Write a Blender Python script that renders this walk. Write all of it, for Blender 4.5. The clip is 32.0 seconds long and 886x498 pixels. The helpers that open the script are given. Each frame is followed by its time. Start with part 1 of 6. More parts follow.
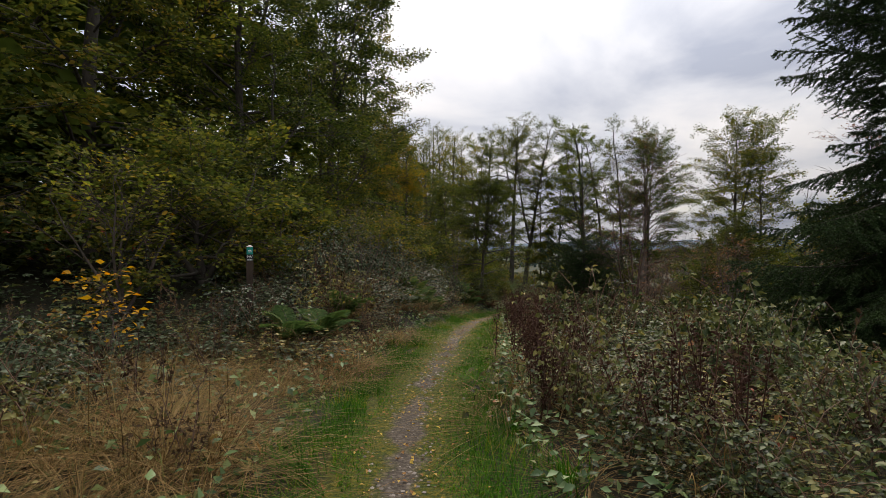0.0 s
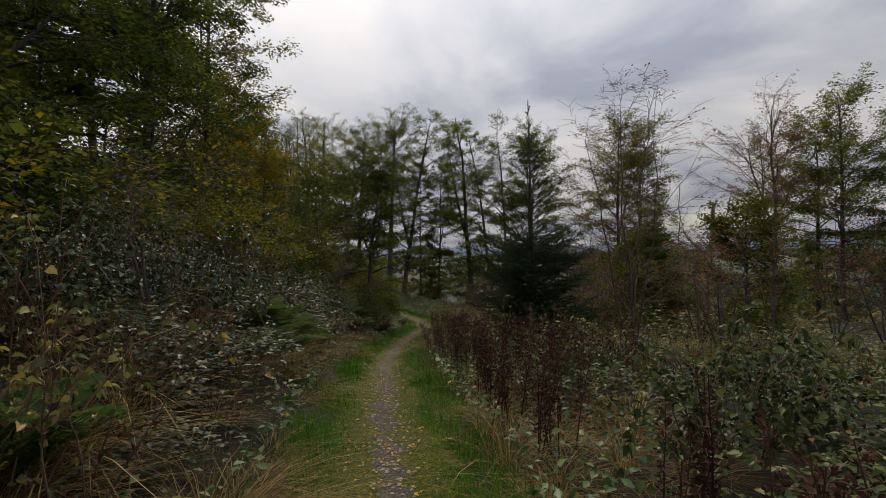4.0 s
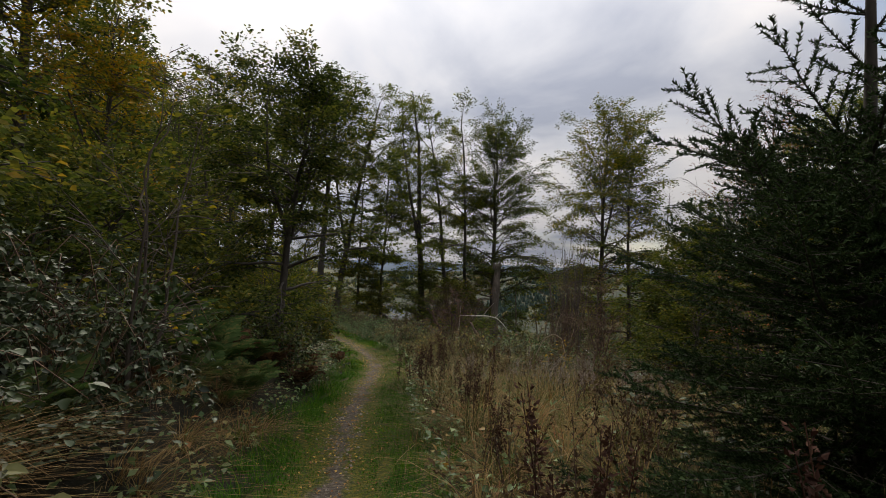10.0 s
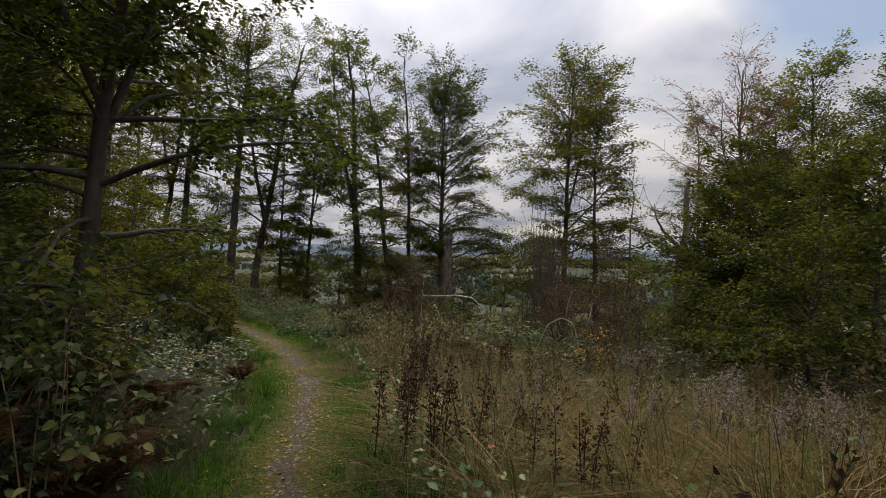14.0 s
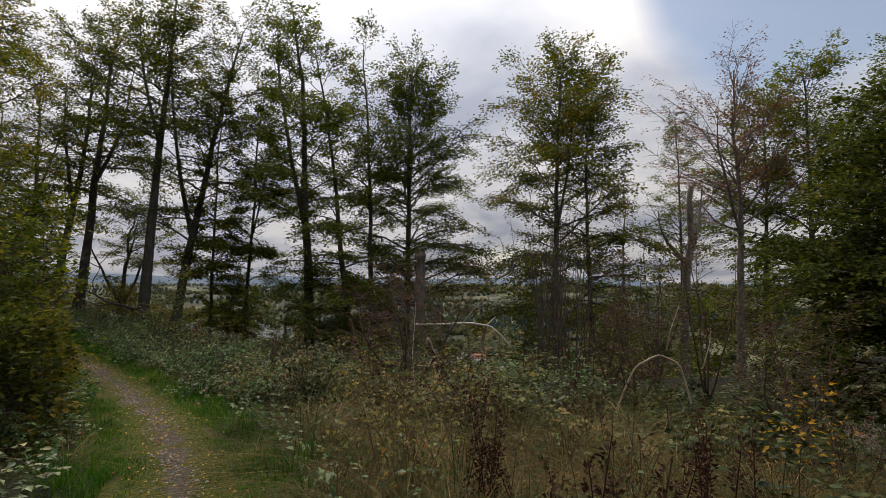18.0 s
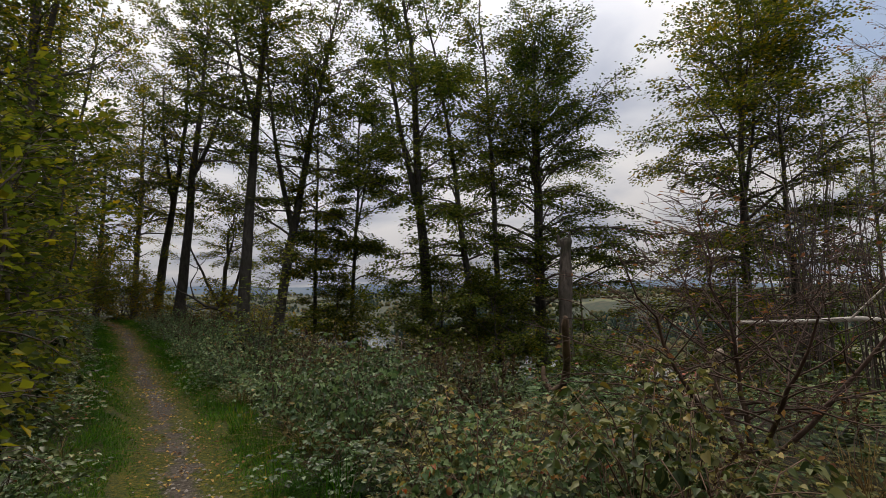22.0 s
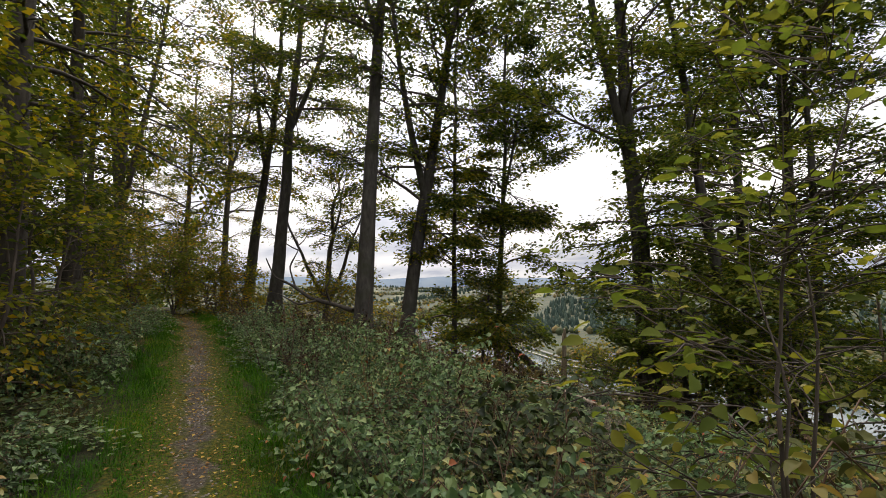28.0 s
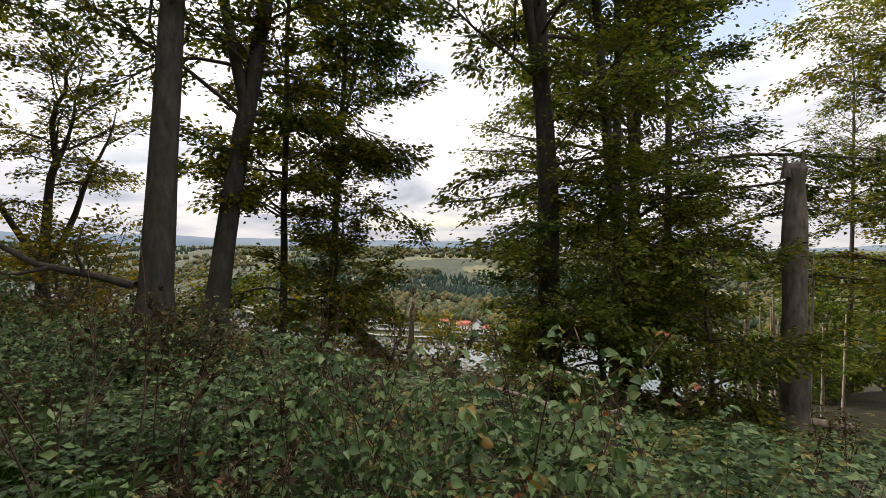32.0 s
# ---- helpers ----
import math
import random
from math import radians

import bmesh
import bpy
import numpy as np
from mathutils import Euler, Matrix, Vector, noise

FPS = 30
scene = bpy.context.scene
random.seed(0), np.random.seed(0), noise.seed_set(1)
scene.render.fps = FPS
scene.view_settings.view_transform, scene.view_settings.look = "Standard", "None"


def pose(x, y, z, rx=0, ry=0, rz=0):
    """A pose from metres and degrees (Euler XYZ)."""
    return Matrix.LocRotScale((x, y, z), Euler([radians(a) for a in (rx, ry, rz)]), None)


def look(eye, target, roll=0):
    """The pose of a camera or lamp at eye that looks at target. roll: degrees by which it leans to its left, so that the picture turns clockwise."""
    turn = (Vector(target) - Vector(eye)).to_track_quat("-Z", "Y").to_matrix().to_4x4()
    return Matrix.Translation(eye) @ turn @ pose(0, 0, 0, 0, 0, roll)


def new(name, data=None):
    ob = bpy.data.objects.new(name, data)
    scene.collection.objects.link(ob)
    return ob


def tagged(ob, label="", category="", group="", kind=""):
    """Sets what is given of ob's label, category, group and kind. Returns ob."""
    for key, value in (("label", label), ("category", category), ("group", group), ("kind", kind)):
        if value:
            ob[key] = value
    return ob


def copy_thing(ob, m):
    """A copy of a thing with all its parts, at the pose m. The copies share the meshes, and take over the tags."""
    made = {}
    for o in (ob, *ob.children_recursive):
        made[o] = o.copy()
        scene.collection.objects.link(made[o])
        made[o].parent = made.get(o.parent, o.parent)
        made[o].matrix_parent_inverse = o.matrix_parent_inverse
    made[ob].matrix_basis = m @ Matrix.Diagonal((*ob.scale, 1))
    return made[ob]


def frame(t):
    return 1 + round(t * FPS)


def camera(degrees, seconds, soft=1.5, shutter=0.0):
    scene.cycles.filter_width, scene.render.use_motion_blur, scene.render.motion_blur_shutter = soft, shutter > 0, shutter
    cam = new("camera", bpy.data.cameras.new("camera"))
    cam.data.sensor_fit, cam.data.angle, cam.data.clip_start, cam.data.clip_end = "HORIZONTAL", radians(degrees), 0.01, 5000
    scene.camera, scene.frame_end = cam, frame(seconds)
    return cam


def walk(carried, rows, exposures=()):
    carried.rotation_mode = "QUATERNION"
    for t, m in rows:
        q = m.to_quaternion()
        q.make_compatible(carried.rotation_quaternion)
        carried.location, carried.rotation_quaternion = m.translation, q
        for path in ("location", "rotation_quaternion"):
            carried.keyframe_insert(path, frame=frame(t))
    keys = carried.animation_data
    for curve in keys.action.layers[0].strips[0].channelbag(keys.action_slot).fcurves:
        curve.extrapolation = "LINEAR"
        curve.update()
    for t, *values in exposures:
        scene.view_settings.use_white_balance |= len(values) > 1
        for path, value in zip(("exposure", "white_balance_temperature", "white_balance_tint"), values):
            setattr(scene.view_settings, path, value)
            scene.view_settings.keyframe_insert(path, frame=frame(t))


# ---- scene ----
# ---------------------------------------------------------------- camera and walk
cam = camera(82.0, 32.0, soft=0.6)
# seconds, x, y, z, tilt from straight down, turn, roll
PATH = [
    (0, -0.000, 0.000, 1.420, 90.39, 0.23, -0.22),
    (0.5, -0.099, 0.650, 1.435, 90.75, -1.28, -0.01),
    (1, -0.223, 1.340, 1.434, 91.08, -2.83, -0.07),
    (1.5, -0.201, 1.998, 1.373, 91.36, -4.07, -0.25),
    (2, -0.241, 2.793, 1.319, 92.43, -4.98, -0.95),
    (2.5, -0.235, 3.620, 1.242, 93.57, -6.94, -1.20),
    (3, -0.319, 4.595, 1.170, 91.85, -9.46, 0.21),
    (3.5, -0.288, 5.399, 1.110, 91.04, -12.15, 0.09),
    (4, -0.435, 6.473, 1.305, 91.04, -14.81, -0.80),
    (4.5, -0.313, 7.313, 1.253, 91.11, -16.47, -0.81),
    (6.5, 0.176, 10.670, 1.057, 92.88, -16.51, -0.61),
    (7, 0.301, 11.495, 1.014, 91.88, -16.45, -1.35),
    (7.5, 0.329, 12.253, 0.993, 90.80, -16.65, -1.81),
    (8, 0.413, 12.964, 0.943, 91.17, -17.92, -1.30),
    (8.5, 0.543, 13.712, 0.912, 91.50, -19.36, -0.85),
    (9, 0.663, 14.460, 0.889, 91.40, -20.47, -0.46),
    (9.5, 0.803, 15.217, 0.831, 91.76, -21.34, 0.91),
    (10, 0.981, 16.053, 0.714, 92.75, -22.35, 2.15),
    (10.5, 1.216, 16.861, 0.646, 94.45, -22.74, 0.57),
    (11, 1.378, 17.691, 0.558, 93.89, -22.25, 0.06),
    (11.5, 1.485, 18.437, 0.507, 93.26, -21.45, -1.56),
    (12, 1.554, 19.096, 0.487, 93.52, -22.37, 0.03),
    (12.5, 1.747, 19.740, 0.390, 92.79, -25.75, 1.87),
    (13, 1.936, 20.550, 0.315, 92.22, -28.43, 1.67),
    (13.5, 2.146, 21.204, 0.243, 91.32, -29.71, 1.93),
    (14, 2.490, 22.106, 0.088, 91.15, -30.59, 1.59),
    (14.5, 2.761, 22.743, 0.012, 90.90, -30.46, 2.87),
    (16.5, 3.724, 25.336, -0.191, 92.24, -30.55, 1.62),
    (17, 3.950, 25.998, -0.225, 93.74, -33.25, -0.15),
    (17.5, 4.146, 26.714, -0.293, 94.22, -34.97, -0.05),
    (18, 4.446, 27.561, -0.356, 94.48, -36.09, 0.43),
    (18.5, 4.636, 28.269, -0.420, 94.69, -36.47, 0.62),
    (19, 4.902, 29.136, -0.500, 95.87, -36.83, -0.69),
    (19.5, 5.004, 29.860, -0.569, 95.11, -36.30, -0.59),
    (20, 5.154, 30.650, -0.621, 95.22, -35.55, -0.88),
    (20.5, 5.197, 31.380, -0.699, 95.47, -34.09, -1.22),
    (21, 5.307, 32.026, -0.739, 95.43, -31.76, -1.17),
    (21.5, 5.367, 32.709, -0.757, 95.15, -28.92, -1.01),
    (22, 5.416, 33.457, -0.813, 95.21, -26.37, -0.59),
    (22.5, 5.484, 34.240, -0.878, 95.14, -23.78, -0.01),
    (23, 5.498, 35.035, -0.939, 95.18, -23.59, -0.02),
    (23.5, 5.551, 35.779, -1.022, 95.21, -23.21, 0.10),
    (24, 5.457, 36.591, -1.060, 95.41, -23.21, 0.21),
    (24.5, 5.403, 37.327, -1.005, 95.16, -23.38, -0.16),
    (26.5, 5.186, 40.278, -0.806, 94.03, -21.26, -1.06),
    (27, 5.152, 41.007, -0.800, 94.12, -19.57, -0.77),
    (27.5, 5.054, 41.700, -0.819, 94.31, -18.30, -0.33),
    (28, 5.030, 42.484, -0.858, 94.46, -17.91, 0.19),
    (28.5, 4.969, 43.216, -0.890, 93.74, -17.56, -0.05),
    (29, 4.937, 43.957, -0.909, 93.21, -17.28, -0.30),
    (29.5, 4.882, 44.758, -0.918, 93.40, -16.96, 0.29),
    (30, 4.791, 45.535, -0.941, 93.06, -17.02, 0.39),
    (30.5, 4.725, 46.278, -0.912, 93.18, -18.55, -0.85),
    (31, 4.655, 46.995, -0.859, 92.25, -25.30, -1.52),
    (31.5, 4.457, 47.639, -0.899, 91.66, -36.60, 0.01),
    (32, 4.319, 48.280, -0.854, 90.46, -47.08, 1.07),
]
EXPOSURES = [(0, 0.05), (4, -0.4), (7, -0.4), (9, -0.28), (12, -0.2), (16, 0.02), (20, -0.32), (22, -0.15), (24, 0.28), (26.5, 0.42), (28, 0.80), (30, 0.96), (31, 0.92), (32, 0.74)]
walk(cam, [(t, pose(x, y, z, rx, 0, rz) @ pose(0, 0, 0, 0, 0, roll)) for t, x, y, z, rx, rz, roll in PATH], [(t, stops, 6500 if t < 25 else 6650, 13) for t, stops in EXPOSURES])

# ---------------------------------------------------------------- world and light
SUN_AZ, SUN_EL = radians(8), radians(46)


def build_world():
    world = bpy.data.worlds.new("overcast_sky")
    scene.world = world
    world.use_nodes = True
    nt = world.node_tree
    nt.nodes.clear()
    n = lambda kind: nt.nodes.new(kind)
    link = nt.links.new
    out, bg = n("ShaderNodeOutputWorld"), n("ShaderNodeBackground")
    sky = n("ShaderNodeTexSky")
    sky.sky_type, sky.sun_disc = "NISHITA", False
    sky.sun_elevation, sky.sun_rotation = SUN_EL, SUN_AZ
    sky.air_density, sky.dust_density = 1.2, 2.0
    coord = n("ShaderNodeTexCoord")
    sep = n("ShaderNodeSeparateXYZ")
    link(coord.outputs["Generated"], sep.inputs[0])
    # cloud sheet: the view direction projected on a high plane
    zc = n("ShaderNodeMath"); zc.operation = "MAXIMUM"; zc.inputs[1].default_value = 0.0
    link(sep.outputs[2], zc.inputs[0])
    za = n("ShaderNodeMath"); za.operation = "ADD"; za.inputs[1].default_value = 0.16
    link(zc.outputs[0], za.inputs[0])
    px = n("ShaderNodeMath"); px.operation = "DIVIDE"
    py = n("ShaderNodeMath"); py.operation = "DIVIDE"
    link(sep.outputs[0], px.inputs[0]); link(za.outputs[0], px.inputs[1])
    link(sep.outputs[1], py.inputs[0]); link(za.outputs[0], py.inputs[1])
    comb = n("ShaderNodeCombineXYZ")
    link(px.outputs[0], comb.inputs[0]); link(py.outputs[0], comb.inputs[1])
    big = n("ShaderNodeTexNoise"); big.inputs["Scale"].default_value = 0.95; big.inputs["Detail"].default_value = 7; big.inputs["Roughness"].default_value = 0.5
    big.inputs["Distortion"].default_value = 0.4
    link(comb.outputs[0], big.inputs["Vector"])
    tone = n("ShaderNodeValToRGB")
    e = tone.color_ramp.elements
    e[0].position, e[0].color = 0.34, (0.47, 0.51, 0.60, 1)
    e[1].position, e[1].color = 0.57, (1.0, 0.98, 0.96, 1)
    m = e.new(0.46); m.color = (0.76, 0.78, 0.82, 1)
    link(big.outputs["Fac"], tone.inputs["Fac"])
    # brighter round the veiled sun
    dot = n("ShaderNodeVectorMath"); dot.operation = "DOT_PRODUCT"
    link(coord.outputs["Generated"], dot.inputs[0])
    dot.inputs[1].default_value = (math.sin(SUN_AZ) * math.cos(SUN_EL), math.cos(SUN_AZ) * math.cos(SUN_EL), math.sin(SUN_EL))
    glow = n("ShaderNodeMapRange"); glow.interpolation_type = "SMOOTHSTEP"
    for i, v in ((1, 0.55), (2, 1.0), (3, 0.94), (4, 1.24)):
        glow.inputs[i].default_value = v
    link(dot.outputs["Value"], glow.inputs[0])
    lit = n("ShaderNodeVectorMath"); lit.operation = "SCALE"
    # an overcast sky is brightest overhead
    zen = n("ShaderNodeMath"); zen.operation = "MULTIPLY_ADD"; zen.inputs[1].default_value = 1.6; zen.inputs[2].default_value = 0.64
    link(zc.outputs[0], zen.inputs[0])
    both = n("ShaderNodeMath"); both.operation = "MULTIPLY"
    link(zen.outputs[0], both.inputs[0]); link(glow.outputs[0], both.inputs[1])
    link(tone.outputs["Color"], lit.inputs[0]); link(both.outputs[0], lit.inputs["Scale"])
    # gaps of blue between the clouds
    gap = n("ShaderNodeTexNoise"); gap.inputs["Scale"].default_value = 0.33; gap.inputs["Detail"].default_value = 5
    off = n("ShaderNodeVectorMath"); off.operation = "ADD"; off.inputs[1].default_value = (3.7, 1.1, 0)
    link(comb.outputs[0], off.inputs[0]); link(off.outputs[0], gap.inputs["Vector"])
    gr = n("ShaderNodeMapRange")
    for i, v in ((1, 0.61), (2, 0.72), (3, 1.0), (4, 0.15)):
        gr.inputs[i].default_value = v
    # the clouds open most towards the east
    east = n("ShaderNodeVectorMath"); east.operation = "DOT_PRODUCT"
    link(coord.outputs["Generated"], east.inputs[0]); east.inputs[1].default_value = (0.84, 0.27, 0.47)
    er = n("ShaderNodeMapRange"); er.interpolation_type = "SMOOTHSTEP"
    for i, v in ((1, 0.95), (2, 0.995), (3, 0.0), (4, 0.27)):
        er.inputs[i].default_value = v
    link(east.outputs["Value"], er.inputs[0])
    ga = n("ShaderNodeMath"); ga.operation = "ADD"
    link(gap.outputs["Fac"], ga.inputs[0]); link(er.outputs[0], ga.inputs[1])
    link(ga.outputs[0], gr.inputs[0])
    blue = n("ShaderNodeVectorMath"); blue.operation = "SCALE"; blue.inputs["Scale"].default_value = 0.16
    link(sky.outputs[0], blue.inputs[0])
    mix = n("ShaderNodeMix"); mix.data_type = "RGBA"
    link(gr.outputs[0], mix.inputs["Factor"])
    link(blue.outputs[0], mix.inputs[6]); link(lit.outputs[0], mix.inputs[7])
    link(mix.outputs[2], bg.inputs["Color"])
    bg.inputs["Strength"].default_value = 0.80
    link(bg.outputs[0], out.inputs[0])


build_world()
sun = new("sun", bpy.data.lights.new("sun", "SUN"))
sun.data.energy, sun.data.angle, sun.data.color = 2.6, radians(16), (1.0, 0.90, 0.76)
sun.matrix_world = look((60 * math.sin(SUN_AZ) * math.cos(SUN_EL), 60 * math.cos(SUN_AZ) * math.cos(SUN_EL), 60 * math.sin(SUN_EL)), (0, 0, 0))


# ---------------------------------------------------------------- materials
def material(name, rough=0.8, spec=0.3):
    mat = bpy.data.materials.new(name)
    mat.use_nodes = True
    b = mat.node_tree.nodes["Principled BSDF"]
    b.inputs["Roughness"].default_value = rough
    b.inputs["Specular IOR Level"].default_value = spec
    return mat, mat.node_tree, b


def ramp(nt, stops):
    r = nt.nodes.new("ShaderNodeValToRGB")
    e = r.color_ramp.elements
    while len(e) < len(stops):
        e.new(0.5)
    for el, (pos, col) in zip(e, stops):
        el.position, el.color = pos, (*col, 1)
    return r


def tex(nt, scale, detail=4, rough=0.55, space="Object"):
    c = nt.nodes.new("ShaderNodeTexCoord")
    t = nt.nodes.new("ShaderNodeTexNoise")
    t.inputs["Scale"].default_value, t.inputs["Detail"].default_value, t.inputs["Roughness"].default_value = scale, detail, rough
    nt.links.new(c.outputs[space], t.inputs["Vector"])
    return t


def leaf_material(name, stops, rough=0.7, through_light=0.35, spec=0.06):
    """Leaves: each one its own tone, some light passing through."""
    mat, nt, b = material(name, rough, spec)
    geo = nt.nodes.new("ShaderNodeNewGeometry")
    r = ramp(nt, stops)
    nz = tex(nt, 0.7, 2)
    add = nt.nodes.new("ShaderNodeMath"); add.operation = "MULTIPLY_ADD"; add.inputs[1].default_value = 0.7
    sub = nt.nodes.new("ShaderNodeMath"); sub.operation = "MULTIPLY_ADD"; sub.inputs[1].default_value = 0.9; sub.inputs[2].default_value = -0.30
    nt.links.new(nz.outputs["Fac"], sub.inputs[0])
    nt.links.new(geo.outputs["Random Per Island"], add.inputs[0]); nt.links.new(sub.outputs[0], add.inputs[2])
    info = nt.nodes.new("ShaderNodeObjectInfo")
    own = nt.nodes.new("ShaderNodeMath"); own.operation = "MULTIPLY_ADD"; own.inputs[1].default_value = 0.30
    nt.links.new(info.outputs["Random"], own.inputs[0]); nt.links.new(add.outputs[0], own.inputs[2])
    mid = nt.nodes.new("ShaderNodeMath"); mid.operation = "SUBTRACT"; mid.inputs[1].default_value = 0.15
    nt.links.new(own.outputs[0], mid.inputs[0])
    nt.links.new(mid.outputs[0], r.inputs["Fac"])
    nt.links.new(r.outputs["Color"], b.inputs["Base Color"])
    tr = nt.nodes.new("ShaderNodeBsdfTranslucent")
    hs = nt.nodes.new("ShaderNodeHueSaturation"); hs.inputs["Value"].default_value = 1.3; hs.inputs["Saturation"].default_value = 1.1
    nt.links.new(r.outputs["Color"], hs.inputs["Color"]); nt.links.new(hs.outputs[0], tr.inputs["Color"])
    mx = nt.nodes.new("ShaderNodeMixShader"); mx.inputs[0].default_value = through_light
    out = nt.nodes["Material Output"]
    nt.links.new(b.outputs[0], mx.inputs[1]); nt.links.new(tr.outputs[0], mx.inputs[2]); nt.links.new(mx.outputs[0], out.inputs["Surface"])
    return mat


def bark_material(name, dark, light, scale=6.0, moss=None, bump=0.4):
    mat, nt, b = material(name, 0.85, 0.2)
    c = nt.nodes.new("ShaderNodeTexCoord")
    mp = nt.nodes.new("ShaderNodeMapping"); mp.inputs["Scale"].default_value = (1, 1, 0.35)
    nt.links.new(c.outputs["Object"], mp.inputs["Vector"])
    t = nt.nodes.new("ShaderNodeTexNoise"); t.inputs["Scale"].default_value = scale; t.inputs["Detail"].default_value = 6; t.inputs["Roughness"].default_value = 0.65
    nt.links.new(mp.outputs[0], t.inputs["Vector"])
    r = ramp(nt, [(0.3, dark), (0.7, light)])
    nt.links.new(t.outputs["Fac"], r.inputs["Fac"])
    col = r.outputs["Color"]
    if moss:
        p = tex(nt, 1.3, 3)
        mr = nt.nodes.new("ShaderNodeMapRange")
        for i, v in ((1, 0.5), (2, 0.66), (3, 0), (4, 0.75)):
            mr.inputs[i].default_value = v
        nt.links.new(p.outputs["Fac"], mr.inputs[0])
        mx = nt.nodes.new("ShaderNodeMix"); mx.data_type = "RGBA"; mx.inputs[7].default_value = (*moss, 1)
        nt.links.new(mr.outputs[0], mx.inputs["Factor"]); nt.links.new(col, mx.inputs[6])
        col = mx.outputs[2]
    nt.links.new(col, b.inputs["Base Color"])
    bp = nt.nodes.new("ShaderNodeBump"); bp.inputs["Strength"].default_value = bump; bp.inputs["Distance"].default_value = 0.03
    nt.links.new(t.outputs["Fac"], bp.inputs["Height"]); nt.links.new(bp.outputs[0], b.inputs["Normal"])
    return mat


def plain_material(name, a, b_, scale=8.0, rough=0.8, spec=0.3, bump=0.15):
    mat, nt, b = material(name, rough, spec)
    t = tex(nt, scale, 5)
    r = ramp(nt, [(0.3, a), (0.7, b_)])
    nt.links.new(t.outputs["Fac"], r.inputs["Fac"]); nt.links.new(r.outputs["Color"], b.inputs["Base Color"])
    bp = nt.nodes.new("ShaderNodeBump"); bp.inputs["Strength"].default_value = bump; bp.inputs["Distance"].default_value = 0.02
    nt.links.new(t.outputs["Fac"], bp.inputs["Height"]); nt.links.new(bp.outputs[0], b.inputs["Normal"])
    return mat


M_BEECH = leaf_material("beech_leaves", [(0.0, (0.020, 0.036, 0.007)), (0.4, (0.062, 0.084, 0.014)), (0.72, (0.157, 0.163, 0.022)), (1.0, (0.336, 0.231, 0.030))], through_light=0.45)
M_BEECH_DARK = leaf_material("dark_beech_leaves", [(0.0, (0.022, 0.042, 0.009)), (0.5, (0.085, 0.118, 0.022)), (1.0, (0.22, 0.215, 0.034))], through_light=0.42)
M_YELLOW = leaf_material("yellowing_leaves", [(0.0, (0.045, 0.070, 0.018)), (0.4, (0.11, 0.12, 0.022)), (0.75, (0.24, 0.19, 0.028)), (1.0, (0.34, 0.18, 0.03))], through_light=0.45)
M_RUSSET = leaf_material("russet_leaves", [(0.0, (0.10, 0.05, 0.025)), (0.5, (0.20, 0.09, 0.05)), (1.0, (0.30, 0.16, 0.05))])
M_SAPLING = leaf_material("yellow_green_sapling_leaves", [(0.0, (0.060, 0.090, 0.018)), (0.5, (0.13, 0.155, 0.028)), (0.85, (0.25, 0.225, 0.040)), (1.0, (0.32, 0.18, 0.03))], through_light=0.5)
M_BRAMBLE = leaf_material("bramble_leaves", [(0.0, (0.013, 0.019, 0.006)), (0.35, (0.058, 0.105, 0.036)), (0.68, (0.140, 0.212, 0.076)), (0.86, (0.24, 0.305, 0.125)), (0.94, (0.30, 0.22, 0.058)), (1.0, (0.307, 0.084, 0.036))], rough=0.50, through_light=0.25, spec=0.30)
M_BRAMBLE_DARK = leaf_material("dark_bramble_leaves", [(0.0, (0.008, 0.013, 0.004)), (0.35, (0.029, 0.045, 0.013)), (0.68, (0.084, 0.105, 0.030)), (0.86, (0.168, 0.170, 0.055)), (0.94, (0.231, 0.170, 0.045)), (1.0, (0.231, 0.055, 0.025))], rough=0.50, through_light=0.2, spec=0.2)
M_BRAMBLE_PALE = leaf_material("pale_bramble_leaves", [(0.0, (0.010, 0.015, 0.006)), (0.35, (0.030, 0.045, 0.018)), (0.7, (0.070, 0.095, 0.045)), (0.9, (0.125, 0.150, 0.085)), (1.0, (0.20, 0.10, 0.04))], rough=0.50, through_light=0.15, spec=0.25)
M_FERN = leaf_material("fern_fronds", [(0.0, (0.045, 0.085, 0.025)), (0.6, (0.085, 0.13, 0.04)), (0.9, (0.17, 0.15, 0.05)), (1.0, (0.22, 0.13, 0.05))], through_light=0.35)
M_NEEDLE = leaf_material("spruce_needles", [(0.0, (0.014, 0.028, 0.011)), (0.6, (0.036, 0.061, 0.022)), (1.0, (0.072, 0.105, 0.035))], through_light=0.06, spec=0.05)
M_GRASS = leaf_material("green_grass", [(0.0, (0.010, 0.034, 0.004)), (0.5, (0.036, 0.110, 0.010)), (0.85, (0.080, 0.170, 0.014)), (0.96, (0.16, 0.19, 0.020)), (1.0, (0.26, 0.19, 0.04))], through_light=0.35)
M_DRY = leaf_material("dry_grass", [(0.0, (0.024, 0.017, 0.008)), (0.22, (0.095, 0.060, 0.022)), (0.45, (0.22, 0.14, 0.056)), (0.62, (0.36, 0.255, 0.12)), (0.72, (0.075, 0.085, 0.022)), (0.88, (0.14, 0.15, 0.04)), (1.0, (0.28, 0.12, 0.055))], through_light=0.3)
M_FALLEN = leaf_material("fallen_leaves", [(0.0, (0.14, 0.065, 0.030)), (0.4, (0.27, 0.15, 0.05)), (0.6, (0.36, 0.24, 0.07)), (0.85, (0.46, 0.32, 0.05)), (1.0, (0.22, 0.07, 0.05))], through_light=0.1)
